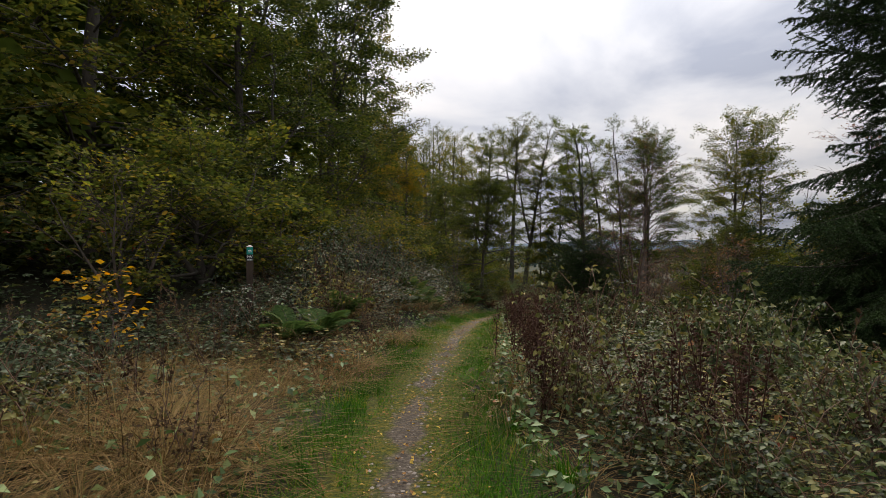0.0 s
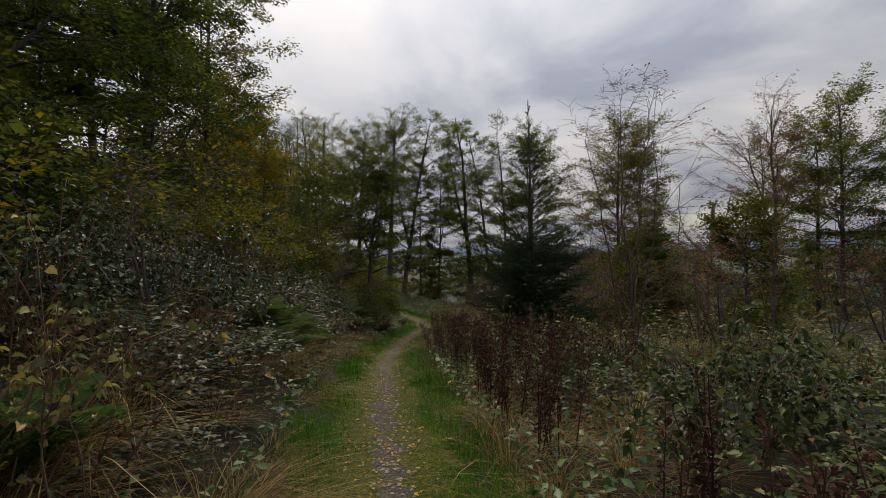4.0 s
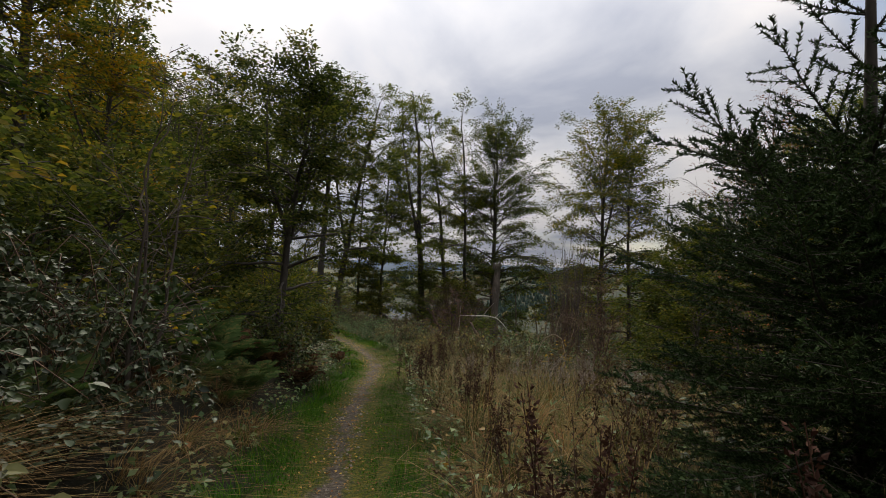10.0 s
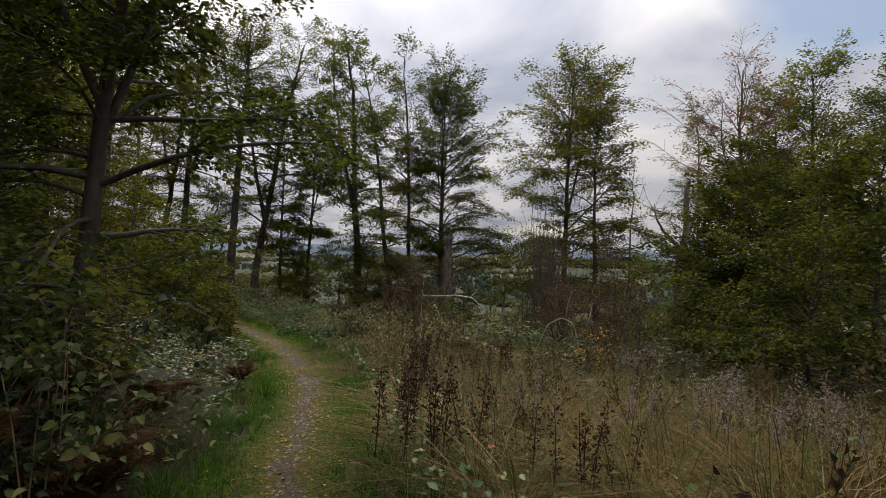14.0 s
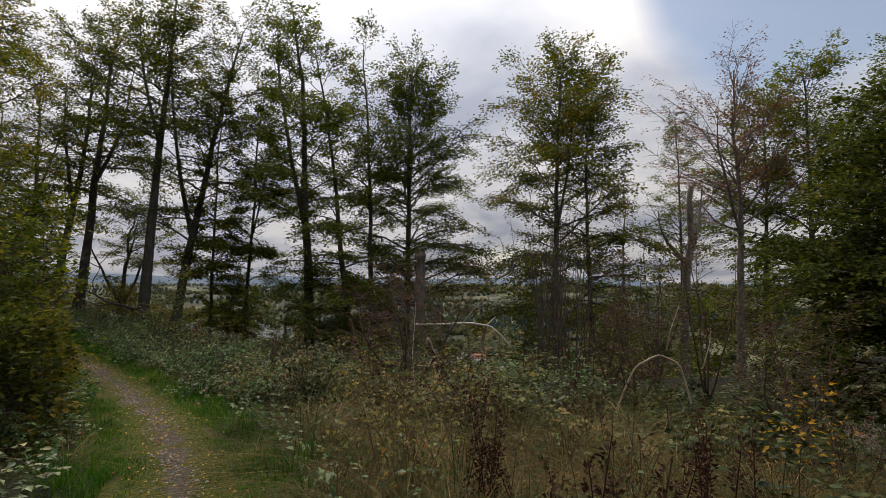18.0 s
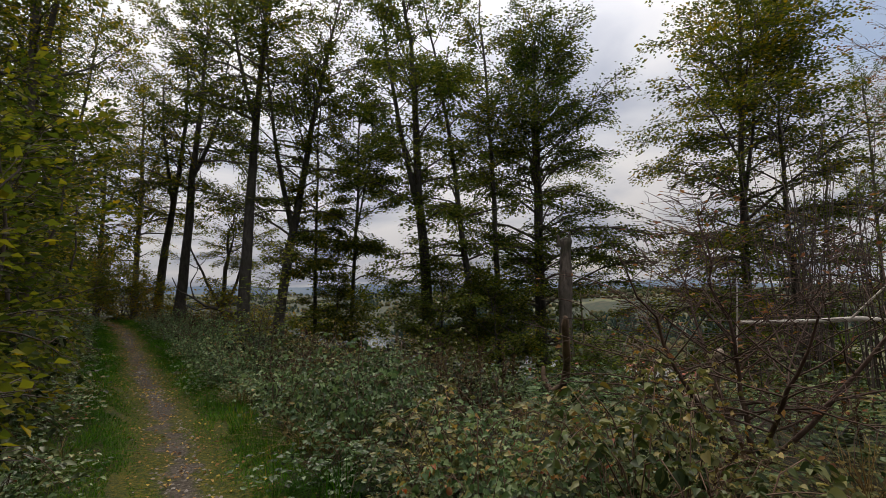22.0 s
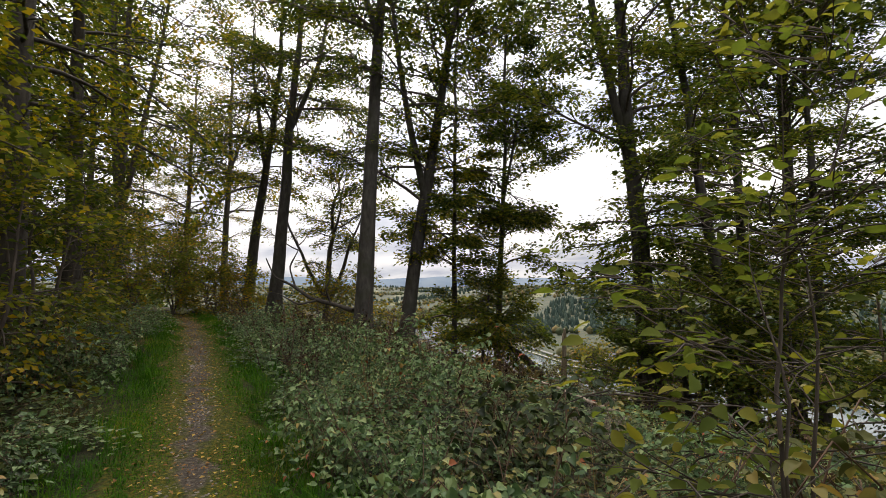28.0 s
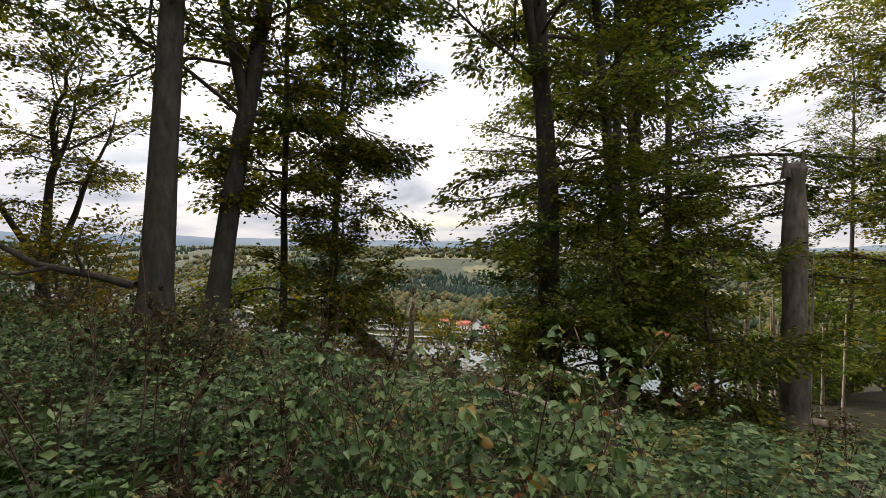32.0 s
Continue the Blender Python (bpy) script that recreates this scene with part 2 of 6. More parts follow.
M_DOCK = leaf_material("dock_seed", [(0.0, (0.030, 0.016, 0.012)), (0.6, (0.060, 0.030, 0.021)), (1.0, (0.11, 0.06, 0.038))], through_light=0.1)
M_SEEDHEAD = leaf_material("fluffy_seedheads", [(0.0, (0.16, 0.12, 0.10)), (0.6, (0.26, 0.21, 0.18)), (1.0, (0.36, 0.31, 0.27))], through_light=0.2)
M_BARK = bark_material("beech_bark", (0.026, 0.023, 0.020), (0.090, 0.080, 0.069), 7, moss=(0.034, 0.038, 0.018))
M_BARK_DARK = bark_material("dark_bark", (0.030, 0.026, 0.022), (0.085, 0.072, 0.058), 9)
M_SNAG = bark_material("weathered_snag", (0.045, 0.037, 0.030), (0.17, 0.14, 0.115), 6, moss=(0.05, 0.05, 0.03), bump=0.8)
M_BARE = bark_material("bare_pale_wood", (0.20, 0.15, 0.11), (0.46, 0.37, 0.28), 9)
M_TWIG = bark_material("twigs", (0.045, 0.035, 0.029), (0.115, 0.092, 0.075), 12)
M_AMBER = leaf_material("amber_leaves", [(0.0, (0.35, 0.20, 0.03)), (0.6, (0.50, 0.30, 0.03)), (1.0, (0.50, 0.20, 0.03))], through_light=0.4)
M_CANE = plain_material("bramble_canes", (0.09, 0.045, 0.030), (0.15, 0.10, 0.06), 14)
M_WOOD = leaf_material("wood_edge_leaves", [(0.0, (0.016, 0.030, 0.008)), (0.45, (0.064, 0.084, 0.018)), (0.8, (0.155, 0.155, 0.030)), (1.0, (0.28, 0.19, 0.037))], through_light=0.4)
M_MEADOW = leaf_material("meadow_grass", [(0.0, (0.018, 0.016, 0.007)), (0.3, (0.065, 0.052, 0.020)), (0.5, (0.055, 0.068, 0.018)), (0.68, (0.105, 0.105, 0.030)), (0.82, (0.18, 0.125, 0.052)), (1.0, (0.33, 0.24, 0.12))], through_light=0.3)
M_WEED = leaf_material("withered_weeds", [(0.0, (0.020, 0.013, 0.009)), (0.4, (0.070, 0.045, 0.025)), (0.65, (0.14, 0.095, 0.05)), (0.85, (0.095, 0.10, 0.03)), (1.0, (0.30, 0.22, 0.11))], through_light=0.2)
M_BRACKEN = leaf_material("withered_bracken", [(0.0, (0.040, 0.022, 0.012)), (0.5, (0.105, 0.058, 0.028)), (1.0, (0.20, 0.12, 0.055))], through_light=0.25)
M_VARIED = leaf_material("autumn_bramble_leaves", [(0.0, (0.021, 0.024, 0.007)), (0.35, (0.086, 0.094, 0.025)), (0.65, (0.184, 0.176, 0.058)), (0.82, (0.345, 0.264, 0.074)), (1.0, (0.322, 0.110, 0.037))], rough=0.55, through_light=0.3, spec=0.25)
M_REDTWIG = bark_material("red_brown_twigs", (0.050, 0.030, 0.024), (0.13, 0.085, 0.065), 12)
M_HORNBEAM = leaf_material("hornbeam_leaves", [(0.0, (0.016, 0.028, 0.006)), (0.45, (0.058, 0.074, 0.014)), (0.8, (0.14, 0.135, 0.025)), (1.0, (0.26, 0.17, 0.035))], through_light=0.4)

# ---------------------------------------------------------------- mesh helpers
RNG = np.random.default_rng(7)


class Geo:
    """Gathers vertices and faces as arrays and makes one mesh of them."""

    def __init__(self):
        self.v, self.tri, self.quad, self.n = [], [], [], 0

    def add(self, v, tri=None, quad=None):
        v = np.asarray(v, np.float32).reshape(-1, 3)
        if tri is not None and len(tri):
            self.tri.append(np.asarray(tri, np.int32).reshape(-1, 3) + self.n)
        if quad is not None and len(quad):
            self.quad.append(np.asarray(quad, np.int32).reshape(-1, 4) + self.n)
        self.v.append(v)
        self.n += len(v)

    def mesh(self, name, mat, smooth=False):
        me = bpy.data.meshes.new(name)
        v = np.concatenate(self.v) if self.v else np.zeros((0, 3), np.float32)
        t = np.concatenate(self.tri) if self.tri else np.zeros((0, 3), np.int32)
        q = np.concatenate(self.quad) if self.quad else np.zeros((0, 4), np.int32)
        me.vertices.add(len(v))
        me.vertices.foreach_set("co", v.ravel())
        loops = np.concatenate([t.ravel(), q.ravel()])
        me.loops.add(len(loops))
        me.loops.foreach_set("vertex_index", loops)
        me.polygons.add(len(t) + len(q))
        me.polygons.foreach_set("loop_start", np.concatenate([np.arange(len(t)) * 3, len(t) * 3 + np.arange(len(q)) * 4]))
        me.update(calc_edges=True)
        if smooth:
            me.polygons.foreach_set("use_smooth", np.ones(len(me.polygons), bool))
        me.materials.append(mat)
        return me


def part(name, me, parent, label="", kind=""):
    ob = new(name, me)
    ob.parent = parent
    return tagged(ob, label, kind=kind)


def thing(name, x, y, z, label, category, group="", rz=0.0):
    ob = new(name)
    ob.empty_display_size = 0.2
    ob.matrix_basis = pose(x, y, z, 0, 0, rz)
    return tagged(ob, label, category, group)


def unit(v):
    v = np.asarray(v, float)
    return v / np.maximum(np.linalg.norm(v, axis=-1, keepdims=True), 1e-9)


def tube(g, pts, radii, sides=7, rough=0.0, cap=True):
    """A tapered limb along pts."""
    pts, radii = np.asarray(pts, float), np.asarray(radii, float)
    tang = unit(np.gradient(pts, axis=0))
    ref = np.where(np.abs(tang[:, 2:3]) > 0.9, [[1.0, 0, 0]], [[0, 0, 1.0]])
    a = unit(np.cross(tang, ref))
    for i in range(1, len(a)):
        a[i] = unit(a[i - 1] - (a[i - 1] @ tang[i]) * tang[i])
    b = np.cross(tang, a)
    th = np.arange(sides) * 2 * np.pi / sides
    r = radii[:, None] * (1 + rough * RNG.uniform(-1, 1, (len(pts), sides)))
    v = pts[:, None] + (a[:, None] * np.cos(th)[None, :, None] + b[:, None] * np.sin(th)[None, :, None]) * r[:, :, None]
    k = len(pts)
    i, j = np.meshgrid(np.arange(k - 1), np.arange(sides), indexing="ij")
    jn = (j + 1) % sides
    q = np.stack([i * sides + j, i * sides + jn, (i + 1) * sides + jn, (i + 1) * sides + j], -1).reshape(-1, 4)
    vv = v.reshape(-1, 3)
    tri = None
    if cap:
        vv = np.concatenate([vv, pts[-1:] + tang[-1:] * radii[-1] * 0.4])
        c = k * sides
        tri = [[(k - 1) * sides + s, (k - 1) * sides + (s + 1) % sides, c] for s in range(sides)]
    g.add(vv, tri, q)


def leaves(g, pos, fwd, up, length, width, fold=0.12):
    """Pointed leaves: two folded halves each, from base to tip."""
    n = len(pos)
    f, u = unit(fwd), unit(up)
    s = unit(np.cross(f, u))
    u = np.cross(s, f)
    L, W = np.broadcast_to(length, n)[:, None], np.broadcast_to(width, n)[:, None]
    base, tip = pos, pos + f * L - u * L * 0.12
    mid = pos + f * L * 0.45
    l, r = mid - s * W * 0.5 + u * W * fold, mid + s * W * 0.5 + u * W * fold
    v = np.stack([base, r, tip, l], 1).reshape(-1, 3)
    i = np.arange(n)[:, None] * 4
    g.add(v, np.concatenate([i + [0, 1, 2], i + [0, 2, 3]], 1).reshape(-1, 3))


def round_leaves(g, pos, fwd, up, length, width, fold=0.12):
    """Oval leaves, folded along the midrib and drooping at the tip."""
    n = len(pos)
    f, u = unit(fwd), unit(up)
    s = unit(np.cross(f, u))
    u = np.cross(s, f)
    L, W = np.broadcast_to(length, n)[:, None], np.broadcast_to(width, n)[:, None]
    a, b, c = pos + f * L * 0.16 + u * L * 0.02, pos + f * L * 0.46, pos + f * L * 0.78 - u * L * 0.07
    h = u * W * fold
    v = np.stack([pos, a + s * W * 0.36 + h, b + s * W * 0.48 + h, c + s * W * 0.27 + h * 0.6, pos + f * L - u * L * 0.18, c - s * W * 0.27 + h * 0.6, b - s * W * 0.48 + h, a - s * W * 0.36 + h, b], 1).reshape(-1, 3)
    i = np.arange(n)[:, None] * 9
    g.add(v, np.concatenate([i + [8, k, k + 1] for k in range(7)] + [i + [8, 7, 0]], 1).reshape(-1, 3))


def blades(g, root, lean, height, width, seg=3):
    """Bent grass blades: root points, horizontal lean vectors, heights."""
    n = len(root)
    h, w = np.broadcast_to(height, n)[:, None], np.broadcast_to(width, n)[:, None]
    lean = np.asarray(lean, float)
    side = unit(np.stack([-lean[:, 1], lean[:, 0], 0 * lean[:, 0]], 1)) * w * 0.5
    ld = np.concatenate([lean, np.zeros((n, 1))], 1)
    rows = []
    for k in range(seg):
        t = k / seg
        c = root + ld * t ** 1.6 + np.array([0, 0, 1.0]) * h * (t - 0.5 * t * t * np.minimum(np.linalg.norm(lean, axis=1, keepdims=True) / h, 1.5))
        rows += [c - side * (1 - 0.6 * t), c + side * (1 - 0.6 * t)]
    t = 1.0
    rows.append(root + ld + np.array([0, 0, 1.0]) * h * (1 - 0.5 * np.minimum(np.linalg.norm(lean, axis=1, keepdims=True) / h, 1.5)))
    v = np.stack(rows, 1)
    m = v.shape[1]
    i = np.arange(n)[:, None] * m
    q = np.concatenate([i + [2 * k, 2 * k + 1, 2 * k + 3, 2 * k + 2] for k in range(seg - 1)], 1).reshape(-1, 4) if seg > 1 else None
    tr = (i + [2 * seg - 2, 2 * seg - 1, 2 * seg]).reshape(-1, 3)
    g.add(v.reshape(-1, 3), tr, q)


# ---------------------------------------------------------------- lie of the land
PY = [-14, 0, 5, 9, 12, 16, 19.5, 21, 22.6, 26, 28.8, 31, 33.6, 36, 39, 43, 47, 49, 52, 54, 60, 70, 85, 120]
PX = [0.6, -0.1, -0.4, 0.0, 0.35, 0.9, 1.6, 2.0, 2.4, 3.45, 4.45, 5.08, 5.46, 5.56, 5.38, 4.9, 4.42, 4.2, 3.8, 3.5, 2.5, 0.2, -4.2, -14]
PZ = [0.2, 0, -0.2, -0.3, -0.45, -0.75, -1.1, -1.22, -1.35, -1.65, -1.9, -2.05, -2.15, -2.2, -2.25, -2.25, -2.3, -2.25, -2.1, -2.0, -1.95, -1.9, -1.7, -1.2]


def smooth_interp(y, ys, vs):
    y = np.asarray(y, float)
    return (np.interp(y, ys, vs) * 2 + np.interp(y - 0.8, ys, vs) + np.interp(y + 0.8, ys, vs)) / 4


def path_x(y):
    return smooth_interp(y, PY, PX)


def wave(x, y, s, seed):
    """Smooth pseudo-random relief between about -1 and 1."""
    a = seed * 1.7
    return (np.sin(x / s * 1.3 + a + 1.7 * np.sin(y / s * 0.8 + a * 2)) + np.sin(y / s * 1.1 + a * 3 + 1.5 * np.sin(x / s * 0.9 - a)) + np.sin((x + y) / s * 0.7 + a * 5)) / 3


def ramp01(v, a, b):
    t = np.clip((v - a) / (b - a), 0, 1)
    return t * t * (3 - 2 * t)


AZ_SHORE = [-180, -30, 8, 14, 18, 22, 26, 32, 40, 50, 62, 80, 95, 180]
R_SHORE = [900, 1500, 1500, 1350, 1150, 950, 720, 560, 500, 480, 470, 455, 450, 900]
LAKE_Z = -85.0


def height(x, y):
    x, y = np.asarray(x, float), np.asarray(y, float)
    d = x - path_x(y)
    z = smooth_interp(y, PY, PZ)
    left, right = np.maximum(-d - 0.8, 0), np.maximum(d - 0.9, 0)
    z = z + np.minimum(left, 14) * 0.10 * ramp01(y, -30, 0) * (1 - 0.75 * ramp01(y, 36, 50)) + np.maximum(left - 14, 0) * 0.05
    z = z + 1.05 * ramp01(left, 0.1, 1.9) * ramp01(y, 6, 13) * (1 - ramp01(y, 26, 33))
    fall = 0.02 + 0.06 * ramp01(y, 10, 26) + 0.13 * ramp01(y, 36, 52) * (1 - 0.95 * ramp01(y, 57, 66) * (1 - ramp01(d, 7, 13)))
    z = z - np.minimum(right, 24) * fall
    z = z + 0.05 * wave(x, y, 1.7, 1) * ramp01(np.abs(d), 0.8, 2.5) + 0.02 * wave(x, y, 0.5, 2) - 0.035 * np.exp(-(d / 0.3) ** 2)
    z = z - 0.45 * ramp01(0.55 * x + 0.835 * y, 53, 58) * ramp01(d, 4, 8)
    # the brow of the hill, then the slope down to the lake
    e = 0.55 * x + 0.835 * y
    z = z - np.maximum(e - 60, 0) * 0.5 * ramp01(e, 58, 78)
    # valley, lake and far hills in rings round the walk
    rx, ry = x - 5, y - 45
    r, az = np.hypot(rx, ry), np.degrees(np.arctan2(rx, ry))
    shore = np.interp(az, AZ_SHORE, R_SHORE)
    bed = LAKE_Z - 6
    far = LAKE_Z - 3 + 0.16 * np.clip(r - shore, -20, 60) + 0.085 * np.clip(r - shore - 60, 0, 900) + 0.012 * np.clip(r - shore - 960, 0, 3000)
    far = far + (13 * wave(x, y, 170, 3) + 7 * wave(x, y, 60, 4)) * ramp01(r - shore, 60, 500) + 22 * wave(x, y, 600, 5) * ramp01(r - shore, 500, 1500)
    z = np.maximum(z, bed)
    z = np.where((r > shore - 25) & (e > 90), np.maximum(z, far), z)
    # the wooded spur that comes down on the right
    sp = ramp01(az, 74, 100) * ramp01(r, 45, 140) * (1 - ramp01(r, 220, 420)) * (1 - ramp01(az, 150, 175))
    z = z * (1 - sp) + sp * (12 + 0.02 * r + 3 * wave(x, y, 30, 6))
    return z


def build_ground():
    def axis(lo, hi, step, limit):
        c = list(np.arange(lo, hi, step))
        g, up, dn = step, [hi], [lo]
        while up[-1] < limit:
            g = min(g * 1.12, 100); up.append(up[-1] + g)
        g = step
        while dn[-1] > -limit:
            g = min(g * 1.12, 100); dn.append(dn[-1] - g)
        return np.array(dn[:0:-1] + c + up)
    xs, ys = axis(-5, 9, 0.4, 4300), axis(-2, 56, 0.4, 4300)
    X, Y = np.meshgrid(xs, ys)
    Z = height(X, Y)
    g = Geo()
    nx, ny = len(xs), len(ys)
    i, j = np.meshgrid(np.arange(ny - 1), np.arange(nx - 1), indexing="ij")
    q = np.stack([i * nx + j, i * nx + j + 1, (i + 1) * nx + j + 1, (i + 1) * nx + j], -1).reshape(-1, 4)
    g.add(np.stack([X, Y, Z], -1), quad=q)
    me = g.mesh("ground", ground_material(), True)
    at = me.attributes.new("side", "FLOAT", "POINT")
    at.data.foreach_set("value", (X - path_x(Y)).astype(np.float32).ravel())
    far = me.attributes.new("valley", "FLOAT", "POINT")
    far.data.foreach_set("value", ramp01(np.hypot(X - 5, Y - 45), 70, 180).astype(np.float32).ravel())
    return tagged(new("ground", me), "earth path through rough grass, falling away to a wooded valley", "ground", kind="structure")


def ground_material():
    mat, nt, b = material("ground", 0.9, 0.2)
    L = nt.links.new
    N = nt.nodes.new
    at = N("ShaderNodeAttribute"); at.attribute_name = "side"
    ab = N("ShaderNodeMath"); ab.operation = "ABSOLUTE"; L(at.outputs["Fac"], ab.inputs[0])
    n1 = tex(nt, 2.2, 4); n2 = tex(nt, 26, 4, 0.7); n3 = tex(nt, 0.5, 3)
    wob = N("ShaderNodeMath"); wob.operation = "MULTIPLY_ADD"; wob.inputs[1].default_value = 0.8; L(n1.outputs["Fac"], wob.inputs[0])
    sh = N("ShaderNodeMath"); sh.operation = "SUBTRACT"; sh.inputs[1].default_value = 0.4; L(ab.outputs[0], sh.inputs[0]); L(sh.outputs[0], wob.inputs[2])
    stone = ramp(nt, [(0.3, (0.034, 0.027, 0.021)), (0.5, (0.066, 0.052, 0.039)), (0.62, (0.11, 0.092, 0.074)), (0.8, (0.17, 0.15, 0.125))]); L(n2.outputs["Fac"], stone.inputs["Fac"])
    moss = ramp(nt, [(0.28, (0.012, 0.022, 0.002)), (0.46, (0.036, 0.048, 0.003)), (0.58, (0.095, 0.082, 0.004)), (0.74, (0.15, 0.10, 0.007)), (0.85, (0.050, 0.038, 0.012))]); L(n2.outputs["Fac"], moss.inputs["Fac"])
    soil = ramp(nt, [(0.3, (0.010, 0.009, 0.005)), (0.6, (0.024, 0.022, 0.010)), (0.8, (0.042, 0.042, 0.017))]); L(n1.outputs["Fac"], soil.inputs["Fac"])

    def blend(lo, hi, a, c, drive):
        m = N("ShaderNodeMapRange"); m.interpolation_type = "SMOOTHSTEP"
        m.inputs[1].default_value, m.inputs[2].default_value = lo, hi
        L(drive, m.inputs[0])
        x = N("ShaderNodeMix"); x.data_type = "RGBA"
        L(m.outputs[0], x.inputs["Factor"]); L(a, x.inputs[6]); L(c, x.inputs[7])
        return x.outputs[2]
    c1 = blend(0.02, 0.17, stone.outputs["Color"], moss.outputs["Color"], wob.outputs[0])
    c2 = blend(0.45, 0.8, c1, soil.outputs["Color"], wob.outputs[0])
    # valley: woods tinted blue-green for distance haze, meadows, autumn patches
    w1 = tex(nt, 0.006, 4, 0.5); w2 = tex(nt, 0.09, 5, 0.7)
    wood = ramp(nt, [(0.3, (0.020, 0.032, 0.023)), (0.5, (0.038, 0.048, 0.029)), (0.62, (0.065, 0.060, 0.034)), (0.75, (0.030, 0.044, 0.028))]); L(w2.outputs["Fac"], wood.inputs["Fac"])
    mead = ramp(nt, [(0.35, (0.085, 0.105, 0.050)), (0.65, (0.14, 0.125, 0.070))]); L(w2.outputs["Fac"], mead.inputs["Fac"])
    c3 = blend(0.56, 0.60, wood.outputs["Color"], mead.outputs["Color"], w1.outputs["Fac"])
    va = N("ShaderNodeAttribute"); va.attribute_name = "valley"
    c4 = blend(0.1, 0.9, c2, c3, va.outputs["Fac"])
    L(c4, b.inputs["Base Color"])
    bp = N("ShaderNodeBump"); bp.inputs["Strength"].default_value = 1.0; bp.inputs["Distance"].default_value = 0.03
    L(n2.outputs["Fac"], bp.inputs["Height"]); L(bp.outputs[0], b.inputs["Normal"])
    return mat


build_ground()


def build_lake():
    mat, nt, b = material("lake_water", 0.12, 0.5)
    b.inputs["Base Color"].default_value = (0.05, 0.075, 0.08, 1)
    t = tex(nt, 0.6, 4)
    bp = nt.nodes.new("ShaderNodeBump"); bp.inputs["Strength"].default_value = 0.12; bp.inputs["Distance"].default_value = 0.3
    nt.links.new(t.outputs["Fac"], bp.inputs["Height"]); nt.links.new(bp.outputs[0], b.inputs["Normal"])
    g = Geo()
    az = np.radians(np.linspace(-5, 100, 60))
    sh = np.interp(np.degrees(az), AZ_SHORE, R_SHORE) + 10
    inner = np.stack([5 + 150 * np.sin(az), 45 + 150 * np.cos(az), 0 * az + LAKE_Z], -1)
    outer = np.stack([5 + sh * np.sin(az), 45 + sh * np.cos(az), 0 * az + LAKE_Z], -1)
    k = np.arange(59)
    g.add(np.concatenate([inner, outer]), quad=np.stack([k, k + 1, k + 61, k + 60], -1))
    tagged(new("water", g.mesh("water", mat)), "grey-green lake water far down in the valley", "water", kind="structure")


build_lake()


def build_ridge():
    """Hills at the end of the valley, distance haze painted in as blue."""
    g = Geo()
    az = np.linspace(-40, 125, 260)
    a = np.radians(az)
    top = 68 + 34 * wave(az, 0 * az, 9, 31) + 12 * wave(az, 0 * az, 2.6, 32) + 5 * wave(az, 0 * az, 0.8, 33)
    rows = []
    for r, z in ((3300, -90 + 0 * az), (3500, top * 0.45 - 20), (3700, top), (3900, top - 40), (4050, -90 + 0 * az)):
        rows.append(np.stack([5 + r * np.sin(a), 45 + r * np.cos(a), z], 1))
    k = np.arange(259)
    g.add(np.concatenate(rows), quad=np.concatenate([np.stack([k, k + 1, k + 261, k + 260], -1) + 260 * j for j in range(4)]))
    tagged(new("backdrop", g.mesh("backdrop", plain_material("haze_blue_hills", (0.10, 0.135, 0.18), (0.15, 0.18, 0.21), 0.004, 0.95, 0.0, 0.0), True)), "wooded hills on the horizon, tinted blue for distance haze", "hills", kind="structure")


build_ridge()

# ---------------------------------------------------------------- trees
def bend(p0, direction, length, n, rise=0.0, wob=0.05, seed_rng=None):
    """A limb line that starts along direction and bends up (rise > 0) or droops."""
    r = seed_rng or RNG
    d = unit(direction)
    pts = [np.array(p0, float)]
    for k in range(n):
        d = unit(d + np.array([0, 0, rise / n]) + r.normal(0, wob, 3))
        pts.append(pts[-1] + d * length / n)
    return np.array(pts)


def along(pts, s):
    """Points and directions at shares s of a polyline."""
    s = np.asarray(s) * (len(pts) - 1)
    i = np.minimum(s.astype(int), len(pts) - 2)
    f = (s - i)[:, None]
    return pts[i] * (1 - f) + pts[i + 1] * f, unit(pts[i + 1] - pts[i])


def on_path(p, clear):
    """Which points hang into the space kept free over the path, as far as it is walked and seen."""
    return (p[:, 1] < 61.5) & (np.abs(p[:, 0] - path_x(p[:, 1])) < clear) & (p[:, 2] < height(p[:, 0], p[:, 1]) + 2.6)


